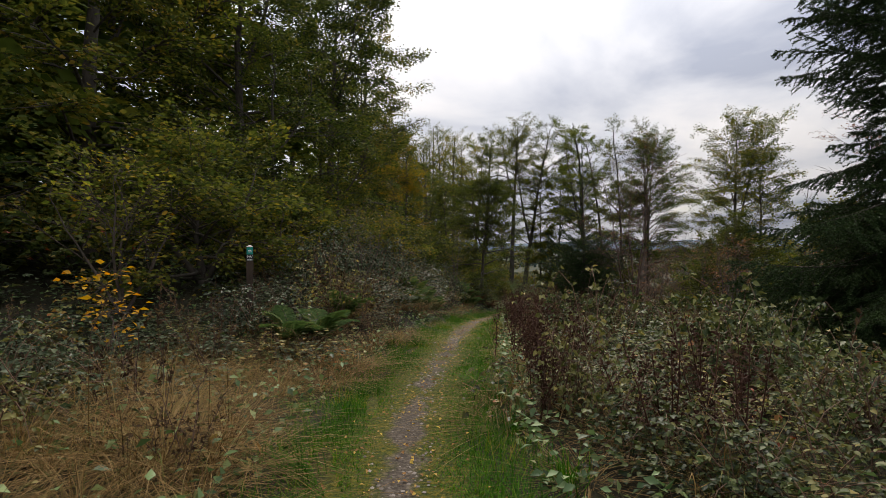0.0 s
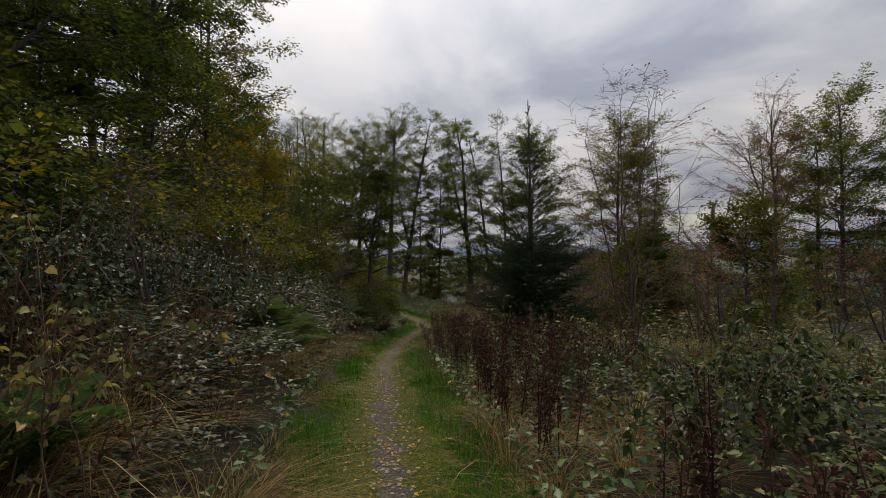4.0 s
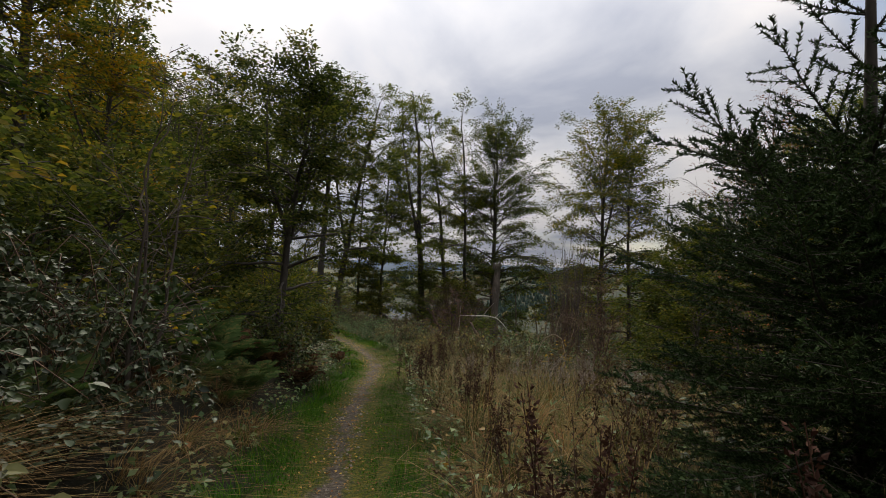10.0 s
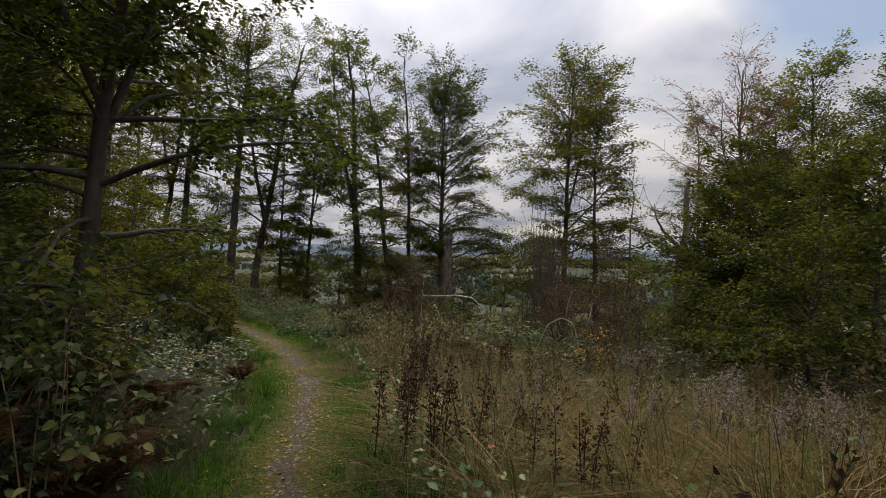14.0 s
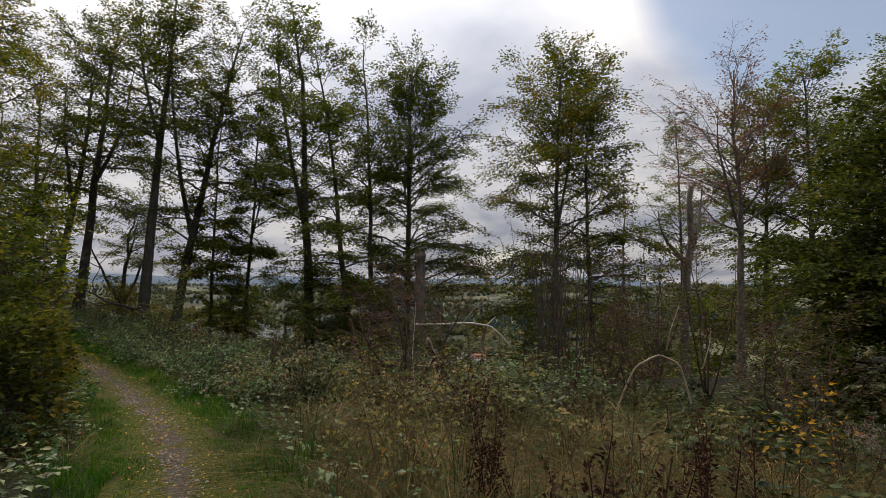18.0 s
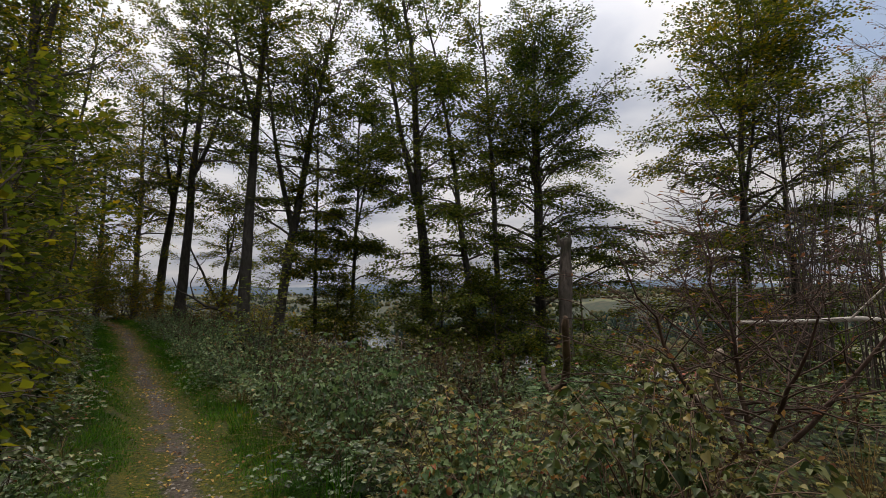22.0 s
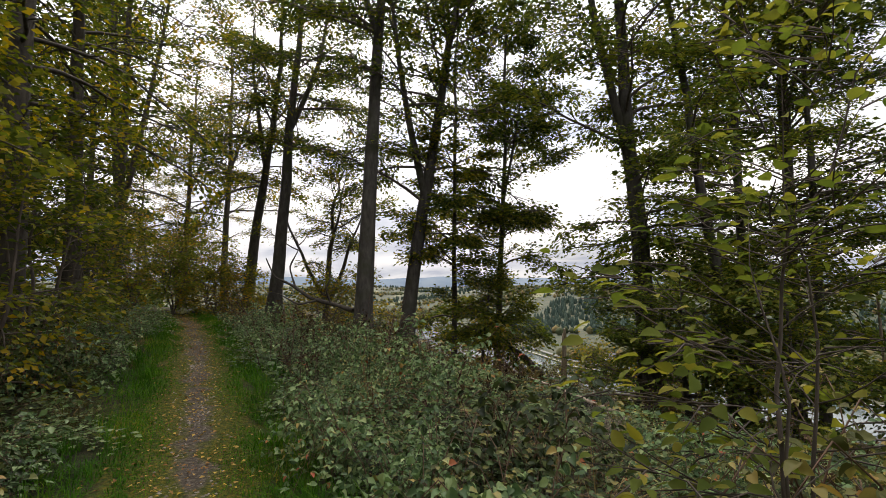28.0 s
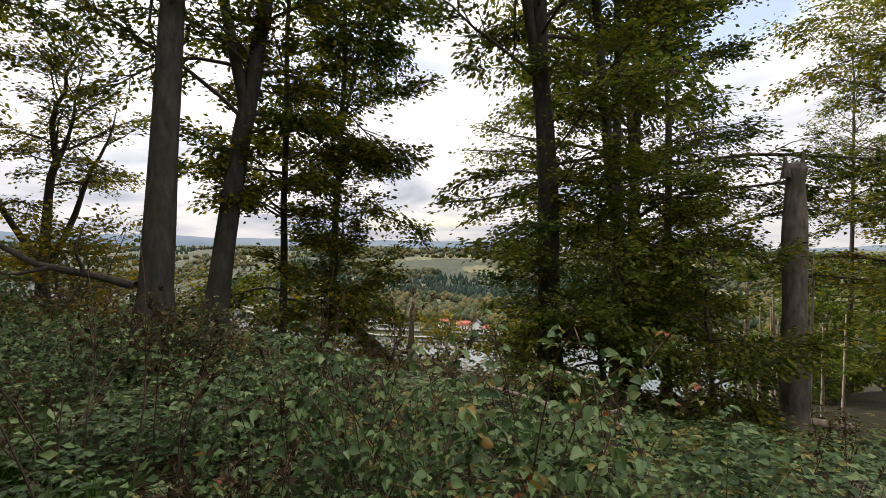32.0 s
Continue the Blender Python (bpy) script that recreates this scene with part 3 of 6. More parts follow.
def broadleaf(name, x, y, top, r0, label, leafmat, barkmat=None, lo=0.3, crown=2.6, limbs=26, n_leaf=4200, size=0.13, lean=(0, 0),
              wob=0.12, forks=(), category="tree", group="", droop=0.45, seed=1, sides=9, bare=0.0, tilt=0.5, tops=(4, 58), base=None, taper=0.85, twigs=1.0, oval=False):
    """A broadleaved tree: trunk, branches and a crown of flat leaf sprays. top: height above sea of the crown's top."""
    rg = np.random.default_rng(seed)
    beech = group == "beeches along the brow of the hill"
    n_leaf, size = int(n_leaf * (3.9 if beech else 2.2)), size * (1.2 if beech else 1.08)
    limbs = int(limbs * 1.55) if beech else limbs
    crown = crown * 1.12 if beech else crown
    z0 = float(height(x, y)) - 0.1 if base is None else base
    H = top - z0
    near_path = abs(x - float(path_x(y))) < crown * 1.4 + 1.5
    ob = thing(name, x, y, z0, label, category, group)
    tg, bg, lg = Geo(), Geo(), Geo()
    k = 16
    t = np.linspace(0, 1, k)
    sway = np.cumsum(rg.normal(0, wob, (k, 2)), 0) * t[:, None] * 0.6
    main = np.stack([lean[0] * t ** 1.2 + sway[:, 0], lean[1] * t ** 1.2 + sway[:, 1], H * t * 0.97], 1)
    rad = r0 * np.maximum(1 - t * taper, 0.06) * (1 + 0.55 * np.exp(-t * H / 0.35))
    tube(tg, main, rad, sides, 0.05)
    stems = [(main, rad, lo)]
    for hf, az, spread, rel in forks:
        p, _ = along(main, [hf])
        a = radians(az)
        m = 10
        u = np.linspace(0, 1, m)
        out = spread * (1 - (1 - u) ** 1.8)
        q = p[0] + np.stack([np.sin(a) * out, np.cos(a) * out, (H * rel - p[0][2]) * u], 1) + np.cumsum(rg.normal(0, wob * 0.5, (m, 3)), 0) * u[:, None]
        rr = np.interp(hf, t, rad) * 0.72 * np.maximum(1 - u * 0.88, 0.06)
        tube(tg, q, rr, max(6, sides - 2), 0.05)
        stems.append((q, rr, 0.25))
    per_leaf = []
    for pts, rr, slo in stems:
        cnt = max(5, int(limbs * (1.0 if pts is main else 0.5) / (1 + 0.25 * len(forks))))
        ss = np.sort(slo + (1 - slo) * rg.random(cnt) ** 1.1)
        pp, dd = along(pts, np.minimum(ss, 0.995))
        for i in range(cnt):
            hh = (ss[i] - slo) / (1 - slo)
            az = i * 2.399 + rg.normal(0, 0.5)
            el = radians(tops[0] + (tops[1] - tops[0]) * hh + rg.normal(0, 8))
            Lm = crown * (0.5 + 0.75 * math.sin(math.pi * min(1, hh * 0.72 + 0.2))) * (1 - (0.22 if beech else 0.45) * hh) * rg.uniform(0.5, 1.2)
            d0 = [math.sin(az) * math.cos(el), math.cos(az) * math.cos(el), math.sin(el)]
            lim = bend(pp[i], d0, Lm, 6, rise=-(droop + (0.55 if beech and droop > 0 else 0)) * (1 - hh) + 0.25 * hh, wob=0.12, seed_rng=rg)
            if near_path and on_path(lim + [x, y, z0], 0.6).any():
                continue
            br = min(np.interp(ss[i], np.linspace(0, 1, len(rr)), rr) * 0.5, 0.013 * Lm + 0.006)
            tube(bg, lim, br * np.linspace(1, 0.22, 7), 4, 0)
            m = int((6 + Lm * 3.2) * twigs)
            s2 = rg.uniform(0.25, 1.0, m)
            p2, d2 = along(lim, np.minimum(s2, 0.99))
            for j in range(m):
                side = 1 if j % 2 else -1
                hd = unit(np.array([d2[j][0], d2[j][1], 0]) + 1e-6)
                sd = np.array([hd[1], -hd[0], 0]) * side
                dr = unit(hd * 0.7 + sd * rg.uniform(0.4, 1.1) + [0, 0, d2[j][2] * 0.6 + rg.normal(0.03, 0.12)])
                tw = bend(p2[j], dr, (0.12 + Lm * rg.uniform(0.16, 0.42)) * (1.15 - 0.5 * s2[j]), 2, rise=-0.25, wob=0.12, seed_rng=rg)
                if near_path and on_path(tw + [x, y, z0], 0.7).any():
                    continue
                tube(bg, tw, np.linspace(max(br * 0.35, 0.004), 0.002, 3), 3, 0, cap=False)
                if rg.random() >= bare:
                    per_leaf.append(tw)
    if n_leaf and per_leaf:
        ln = np.array([np.linalg.norm(w[-1] - w[0]) for w in per_leaf])
        cnts = np.maximum(2, (n_leaf * ln / ln.sum() * rg.uniform(0.5, 1.6, len(ln))).astype(int))
        P, D = [], []
        for w, c in zip(per_leaf, cnts):
            p, d = along(w, np.minimum(0.12 + 0.95 * rg.random(c), 0.999))
            P.append(p); D.append(d)
        P, D = np.concatenate(P), np.concatenate(D)
        if near_path:
            free = ~on_path(P + [x, y, z0], 1.0)
            P, D = P[free], D[free]
        n = len(P)
        hor = np.stack([-D[:, 1], D[:, 0], 0 * D[:, 0]], 1)
        w = rg.normal(0, 1, (n, 1))
        P = P + hor * w * size * 1.25 + rg.normal(0, size, (n, 3)) * [0.5, 0.5, 0.75]
        fw = D + hor * np.sign(w) * rg.uniform(0.3, 1.1, (n, 1)) + rg.normal(0, 0.2, (n, 3))
        up = np.array([0, 0, 1.0]) + rg.normal(0, tilt, (n, 3))
        sz = size * rg.uniform(0.65, 1.25, n)
        (round_leaves if oval else leaves)(lg, P, fw, up, sz, sz * 0.62)
    bm = barkmat or M_BARK
    part("trunk", tg.mesh("trunk", bm, True), ob)
    part("branching", bg.mesh("branching", M_TWIG if barkmat is None else bm), ob, kind="stuff")
    if n_leaf and per_leaf:
        part("crown", lg.mesh("crown", leafmat), ob, kind="stuff")
    return ob


def needles(g, lines, per_m, length, width, rg, flat=0.6):
    P, D = [], []
    for w in lines:
        L = np.linalg.norm(np.diff(w, axis=0), axis=1).sum()
        p, d = along(w, rg.random(max(3, int(L * per_m))) * 0.999)
        P.append(p); D.append(d)
    P, D = np.concatenate(P), np.concatenate(D)
    n = len(P)
    rnd = rg.normal(0, 1, (n, 3)); rnd[:, 2] = rnd[:, 2] * flat + 0.25
    o = unit(rnd - (rnd * D).sum(1, keepdims=True) * D)
    f = unit(D * 0.7 + o)
    s = unit(np.cross(f, rg.normal(0, 1, (n, 3))))
    L = length * rg.uniform(0.7, 1.2, (n, 1))
    v = np.stack([P - s * width / 2, P + s * width / 2, P + f * L], 1).reshape(-1, 3)
    g.add(v, np.arange(3 * n).reshape(-1, 3))


def spruce(x, y, top, R, label, profile, per_m=90, nl=0.024, nw=0.0045, seed=3, step=0.2, droop=0.0, twig_gap=0.13, leader=True):
    rg = np.random.default_rng(seed)
    z0 = float(height(x, y)) - 0.05
    H = top - z0
    ob = thing("spruce_tree", x, y, z0, label, "tree")
    tg, bg, lg = Geo(), Geo(), Geo()
    t = np.linspace(0, 1, 14)
    main = np.stack([np.sin(t * 5) * 0.03, np.cos(t * 4) * 0.03 - 0.03, H * t], 1)
    tube(tg, main, 0.011 * H * np.maximum(1 - t, 0.04) + 0.004, 8, 0.05)
    lines = [main[10:]]
    h = 0.12
    while h < H - 0.1:
        f = h / H
        high = leader and f > 0.46
        nb = 4 if high else 8
        a0 = rg.uniform(0, 6.28)
        for i in range(nb):
            az = a0 + i * 6.283 / nb + rg.normal(0, 0.45)
            Lb = R * np.interp(f, *profile) * rg.uniform(0.5, 1.25)
            el = radians(np.interp(f, [0, 0.4, 0.6, 1], [-10 - droop, 6 - droop, 34 - droop, 58]) + rg.normal(0, 8))
            d0 = [math.sin(az) * math.cos(el), math.cos(az) * math.cos(el), math.sin(el)]
            p, _ = along(main, [min((h + rg.uniform(-0.08, 0.08)) / H, 0.99)])
            lim = bend(p[0], d0, Lb, 6, rise=0.4 - droop * 0.03, wob=0.06, seed_rng=rg)
            tube(bg, lim, np.linspace(0.005 + 0.007 * Lb, 0.002, 7), 4, 0)
            lines.append(lim)
            m = int(Lb / (twig_gap * (2.3 if high else 1)))
            if m:
                s2 = (np.arange(m) + 0.6) / (m + 0.4)
                p2, d2 = along(lim, np.minimum(s2 + 0.05, 0.97))
                for j in range(m):
                    for side in (-1, 1):
                        sd = np.array([d2[j][1], -d2[j][0], 0]) * side
                        hang = rg.normal(-0.12 if not high else 0.05, 0.25) - droop * 0.03
                        tw = bend(p2[j], d2[j] * 0.75 + sd * 0.8 + [0, 0, hang], Lb * 0.38 * (1.1 - s2[j]) * rg.uniform(0.6, 1.3) + 0.06, 3, rise=0.1 - droop * 0.04, wob=0.08, seed_rng=rg)
                        tube(bg, tw[[0, 3]], [0.004, 0.002], 3, 0, cap=False)
                        lines.append(tw)
        h += step * (3.0 if high else 1 + 0.3 * f) * rg.uniform(0.8, 1.2)
    needles(lg, lines, per_m, nl, nw, rg)
    part("trunk", tg.mesh("trunk", M_BARK_DARK, True), ob)
    part("branching", bg.mesh("branching", M_BARK_DARK), ob, kind="stuff")
    part("needle_cover", lg.mesh("needle_cover", M_NEEDLE), ob, kind="stuff")
    return ob


# young spruce with a long leader beside the path
spruce(4.9, 18.15, 5.2, 1.62, "dark green young spruce with a long spiky leader", ([0, 0.1, 0.28, 0.38, 0.45, 0.54, 0.67, 0.85, 1], [0.85, 1.0, 0.95, 0.80, 0.55, 0.44, 0.40, 0.20, 0.04]), per_m=260, nl=0.034, nw=0.012, seed=3, step=0.13, twig_gap=0.12)
# older spruce with hanging twigs at the start
spruce(8.3, 9.2, 9.8, 2.5, "tall dark spruce with hanging side twigs", ([0, 0.1, 0.28, 0.4, 0.6, 0.8, 1], [1.0, 1.05, 0.95, 0.55, 0.9, 0.7, 0.1]), per_m=210, nl=0.05, nw=0.016, seed=5, step=0.27, droop=9, twig_gap=0.11, leader=False)

BEECH = "slender grey-barked beech with layered thinning green leaves"
ROW = "beeches along the brow of the hill"
# the row on the brow, from the bend of the path round to the right
broadleaf("beech_tree", 3.7, 68.0, 15.0, 0.27, "curved grey beech trunk, few leaves high up", M_BEECH, lo=0.36, crown=3.38, limbs=22, n_leaf=4030, lean=(1.2, 0), wob=0.2, forks=((0.42, -60, 1.0, 0.95),), tops=(18, 64), group=ROW, seed=11)
broadleaf("beech_tree", 4.9, 65.2, 16.5, 0.30, "grey beech leaning gently, bare upper boughs", M_BEECH, lo=0.38, crown=3.90, limbs=22, n_leaf=4030, lean=(1.2, 0), wob=0.18, forks=((0.45, 70, 2.2, 0.9),), tops=(18, 64), group=ROW, seed=12, bare=0.3)
broadleaf("beech_tree", 7.6, 58.6, 16.5, 0.31, "straight pale grey beech trunk beside the path", M_BEECH, lo=0.4, crown=3.90, limbs=24, n_leaf=3000, lean=(0.6, 0.4), wob=0.05, forks=((0.55, -40, 1.8, 0.95),), tops=(18, 64), group=ROW, seed=13)
broadleaf("beech_tree", 9.35, 60.2, 16.5, 0.28, "forked beech leaning towards the slope", M_BEECH, lo=0.26, crown=3.90, limbs=30, n_leaf=5000, lean=(3.0, 0.4), wob=0.08, forks=((0.30, -80, 1.6, 0.9),), tops=(18, 64), group=ROW, seed=14)
broadleaf("beech_tree", 11.3, 60.5, 13.0, 0.11, BEECH, M_BEECH, lo=0.08, crown=1.9, limbs=30, n_leaf=5580, lean=(0.3, 0), wob=0.15, tops=(18, 64), group=ROW, seed=15)
broadleaf("beech_tree", 13.5, 61.6, 14.0, 0.14, BEECH, M_BEECH, lo=0.07, crown=2.3, limbs=36, n_leaf=7130, lean=(0.8, 0), wob=0.12, forks=((0.4, 120, 1.0, 0.85),), tops=(18, 64), group=ROW, seed=16)
broadleaf("beech_tree", 15.25, 54.8, 16.0, 0.31, "dark forked beech with drooping low sprays", M_BEECH_DARK, lo=0.1, crown=2.9, limbs=30, n_leaf=5600, lean=(-0.6, 0.4), wob=0.13, forks=((0.36, -70, 1.7, 0.95),), tops=(18, 64), group=ROW, seed=17)
broadleaf("beech_tree", 17.2, 53.6, 14.0, 0.20, "slanting dark beech trunk with a bend", M_BEECH_DARK, lo=0.14, crown=2.8, limbs=20, n_leaf=3300, lean=(-2.4, 1.0), wob=0.2, tops=(18, 64), group=ROW, seed=18)
broadleaf("beech_tree", 19.2, 54.9, 15.0, 0.20, BEECH, M_BEECH, lo=0.16, crown=3.38, limbs=20, n_leaf=3300, lean=(-1.0, 0), wob=0.14, tops=(18, 64), group=ROW, seed=19)
broadleaf("beech_tree", 22.0, 55.6, 14.3, 0.26, "broad beech, upper leaves turning yellow-green", M_BEECH, lo=0.12, crown=4.6, limbs=54, n_leaf=12500, lean=(0.3, 0), wob=0.12, forks=((0.4, 30, 1.2, 0.9),), tops=(18, 64), group=ROW, seed=20)
broadleaf("beech_tree", 21.2, 54.1, 13.0, 0.18, BEECH, M_BEECH_DARK, lo=0.14, crown=3.12, limbs=20, n_leaf=3900, lean=(0.2, 0), wob=0.1, tops=(18, 64), group=ROW, seed=21)
broadleaf("beech_tree", 27.0, 47.4, 13.3, 0.25, "isolated beech with tiered yellow-green crown", M_BEECH, lo=0.14, crown=4.2, limbs=50, n_leaf=11000, lean=(-0.5, 0), wob=0.16, forks=((0.5, 100, 1.4, 0.95),), tops=(18, 64), group=ROW, seed=22)
broadleaf("beech_tree", 39.8, 43.2, 15.3, 0.28, "half-dead tree with a russet top and pale limbs", M_RUSSET, M_SNAG, lo=0.45, crown=4.6, limbs=30, n_leaf=1500, lean=(0.6, 0), wob=0.2, forks=((0.45, -90, 2.6, 0.85),), group=ROW, seed=24, bare=0.6, tops=(25, 75), droop=-0.2)
broadleaf("beech_tree", 44.5, 40.5, 15.5, 0.26, "distant beech of the hillside edge", M_BEECH_DARK, lo=0.2, crown=4.68, limbs=40, n_leaf=7130, size=0.17, tops=(18, 64), group=ROW, seed=25)
broadleaf("beech_tree", 49.0, 36.5, 15.5, 0.26, "distant beech of the hillside edge", M_BEECH_DARK, lo=0.2, crown=4.94, limbs=40, n_leaf=7130, size=0.17, tops=(18, 64), group=ROW, seed=26)
broadleaf("beech_tree", 46.0, 44.0, 13.0, 0.24, "distant beech of the hillside edge", M_BEECH_DARK, lo=0.2, crown=4.68, limbs=36, n_leaf=6200, size=0.17, tops=(18, 64), group=ROW, seed=27)
broadleaf("dead_tree", 32.6, 43.0, 6.0, 0.30, "bare pale dead tree with a broken top", M_RUSSET, M_SNAG, lo=0.4, crown=3.0, limbs=11, n_leaf=0, wob=0.16, taper=0.5, forks=((0.6, -80, 2.4, 0.8), (0.62, 90, 2.0, 1.0)), seed=28, bare=1, tops=(25, 70), droop=-0.3)
broadleaf("dead_tree", 33.5, 47.6, 8.4, 0.12, "slim bare dead tree", M_RUSSET, M_SNAG, lo=0.4, crown=2.2, limbs=22, n_leaf=0, wob=0.12, seed=29, bare=1, tops=(25, 70), droop=-0.3)
broadleaf("young_beech", 15.3, 53.4, 0.0, 0.09, "bushy young beech, leaves down to the ground", M_BEECH_DARK, lo=0.04, crown=2.7, limbs=50, n_leaf=7000, size=0.11, seed=30, tops=(0, 60))
broadleaf("young_beech", 12.0, 59.5, 0.8, 0.06, "bushy young beech, leaves down to the ground", M_BEECH, lo=0.04, crown=1.9, limbs=30, n_leaf=3600, size=0.11, seed=31, tops=(0, 60))
broadleaf("hornbeam_bush", 17.0, 30.2, 3.5, 0.11, "dense tall bush with dark and yellow-green leaves", M_HORNBEAM, lo=0.03, crown=2.15, limbs=120, n_leaf=19000, size=0.10, seed=32, tops=(5, 60), forks=((0.1, 40, 1.0, 0.8), (0.1, 220, 1.0, 0.85)), tilt=0.6)
broadleaf("hornbeam_bush", 22.5, 29.0, 4.2, 0.12, "dense tall bush with autumn-tinted leaves", M_HORNBEAM, lo=0.03, crown=3.0, limbs=70, n_leaf=9000, size=0.15, seed=33, tops=(5, 70), tilt=0.8)
broadleaf("hornbeam_bush", 13.3, 26.9, 1.9, 0.06, "rounded yellow-green leafy bush", M_HORNBEAM, lo=0.03, crown=1.8, limbs=54, n_leaf=7000, size=0.085, seed=34, tops=(5, 70), tilt=0.8)


def coppice(x, y, n, top, seed):
    """Many thin bare stems from one stool."""
    rg = np.random.default_rng(seed)
    z0 = float(height(x, y)) - 0.05
    ob = thing("coppice_thicket", x, y, z0, "thicket of thin bare upright stems", "thicket")
    for _ in range(n):
        a, r = rg.uniform(0, 6.283), abs(rg.normal(0, 0.55))
        H = (top - z0) * rg.uniform(0.55, 1.0)
        l = bend((math.sin(a) * r, math.cos(a) * r, 0), (rg.normal(0, 0.07), rg.normal(0, 0.07), 1), H, 9, 0, 0.05, rg)
        g = Geo()
        tube(g, l, np.linspace(0.022, 0.005, 10), 5, 0.05)
        for _ in range(7):
            p, d = along(l, [rg.uniform(0.35, 0.97)])
            w = bend(p[0], d[0] + rg.normal(0, 0.45, 3), rg.uniform(0.3, 0.9), 3, 0.4, 0.08, rg)
            tube(g, w, np.linspace(0.007, 0.002, 4), 3, 0, cap=False)
        part("stem", g.mesh("stem", M_TWIG), ob)


coppice(19.8, 41.3, 40, 4.4, 35)
coppice(17.6, 38.6, 26, 2.4, 36)


# the dense wood edge on the left
WOOD = "trees of the dark wood edge"
DARK = "tall dense dark green tree of the wood edge"
for i, (x, y, top, crown, mat_, lab) in enumerate((
        (-9.5, 13.5, 16, 4.2, M_BEECH_DARK, DARK), (-12.5, 19, 18, 4.6, M_BEECH_DARK, DARK), (-8.5, 21.5, 17, 4.4, M_BEECH_DARK, DARK), (-6.3, 27.5, 17, 4.2, M_BEECH, "tall green tree of the wood edge"),
        (-9.5, 32, 19, 4.6, M_BEECH_DARK, DARK), (-5.8, 37, 18.5, 4.2, M_BEECH, "tall tree with an uneven green top, twigs against the sky"),
        (-2.6, 33.0, 8.0, 2.6, M_YELLOW, "tree with yellow-green and golden leaves"), (-10, 41, 19, 4.4, M_BEECH_DARK, DARK), (-4.8, 44, 12.5, 3.4, M_BEECH, DARK),
        (-14, 27, 18, 4.6, M_BEECH_DARK, DARK), (-15, 10, 16, 4.4, M_BEECH_DARK, DARK), (-5.6, 16.5, 8.5, 2.6, M_BEECH_DARK, "dark leafy undergrowth tree below the tall ones"),
        (-4.8, 23.0, 7.5, 2.6, M_BEECH, "small dark leafy tree of the wood edge"), (0.2, 34.8, 6.0, 2.2, M_BEECH, "small dark leafy tree of the wood edge"),
        (-1.5, 41, 8.2, 2.8, M_BEECH, "leafy tree of the wood edge"), (0.6, 48.5, 10, 2.6, M_BEECH, "leafy tree beside the path"), (-3.0, 50, 12, 3.2, M_BEECH_DARK, DARK),
        (-2.2, 57.5, 14, 3.2, M_BEECH_DARK, DARK), (-5.5, 63, 18, 3.8, M_BEECH_DARK, DARK), (-1.6, 67.6, 18.5, 3.6, M_BEECH, "many-stemmed tall tree beside the path"),
        (-5, 75, 18, 3.8, M_BEECH, DARK), (-0.8, 79, 14, 3.6, M_YELLOW, "yellow-green tree at the end of the path"), (1.8, 77, 16.5, 3.8, M_BEECH, BEECH), (0.9, 52.5, 14, 3.0, M_BEECH, "tall leafy tree close to the path"), (-0.2, 58.5, 16, 3.2, M_BEECH, "tall leafy tree close to the path"), (-7, 55, 18, 3.8, M_BEECH_DARK, DARK),
        (-4.5, 84, 12, 4.0, M_YELLOW, "yellow-green tree at the end of the path"))):
    mat_ = M_WOOD if mat_ is M_BEECH_DARK or (mat_ is M_BEECH and y < 46) else mat_
    close = x > -10.5 and y < 46
    many = lab.startswith("many")
    broadleaf("wood_tree", x, y, top, 0.24 if top > 12 else 0.10, lab, mat_, M_BARK_DARK, lo=0.05 if y < 45 else 0.2, crown=crown, twigs=0.6, limbs=60 if top > 12 else 44, n_leaf=(5600 if x > -3.5 and y > 38 else 10500 if close else 4500) if top > 12 else 5200,
              size=(0.115 if x > -3.5 and y > 38 else 0.15 if close else 0.24) if top > 12 else 0.10, group=WOOD, seed=60 + i, wob=0.12, forks=((0.2, 80, 1.6, 0.95), (0.22, 200, 1.4, 0.9), (0.25, 320, 1.2, 0.9)) if many else ((0.5, 37 * i, 1.5, 0.9),), tilt=0.6)
# the tree that stands close beside the path
broadleaf("small_oak", 2.0, 28.0, 5.6, 0.10, "small dark leafy tree close beside the path", M_WOOD, M_BARK_DARK, lo=0.06, crown=2.1, limbs=80, n_leaf=17000, size=0.075, seed=90, forks=((0.35, 60, 0.9, 0.95), (0.4, 250, 0.9, 0.9)), tilt=0.7)
broadleaf("bare_shrub", 5.5, 14.9, 4.9, 0.026, "tall bare shrub with thin reddish twigs", M_RUSSET, M_REDTWIG, lo=0.15, crown=1.5, limbs=60, n_leaf=320, size=0.05, seed=91, bare=0.6, forks=((0.03, 40, 0.8, 0.95), (0.05, 160, 0.7, 0.9), (0.04, 280, 0.9, 0.85)), tops=(30, 72), droop=0.0, wob=0.2, category="shrub")
broadleaf("bare_shrub", 10.2, 36.6, 0.05, 0.03, "dry red-brown bare shrub of arching twigs", M_RUSSET, M_REDTWIG, lo=0.08, crown=1.4, limbs=72, twigs=1.0, n_leaf=160, size=0.05, seed=92, bare=0.8, forks=((0.03, 40, 1.2, 0.9), (0.05, 160, 1.3, 0.9), (0.04, 280, 1.3, 0.9), (0.04, 220, 1.2, 0.8)), tops=(15, 65), droop=0.2, category="shrub")
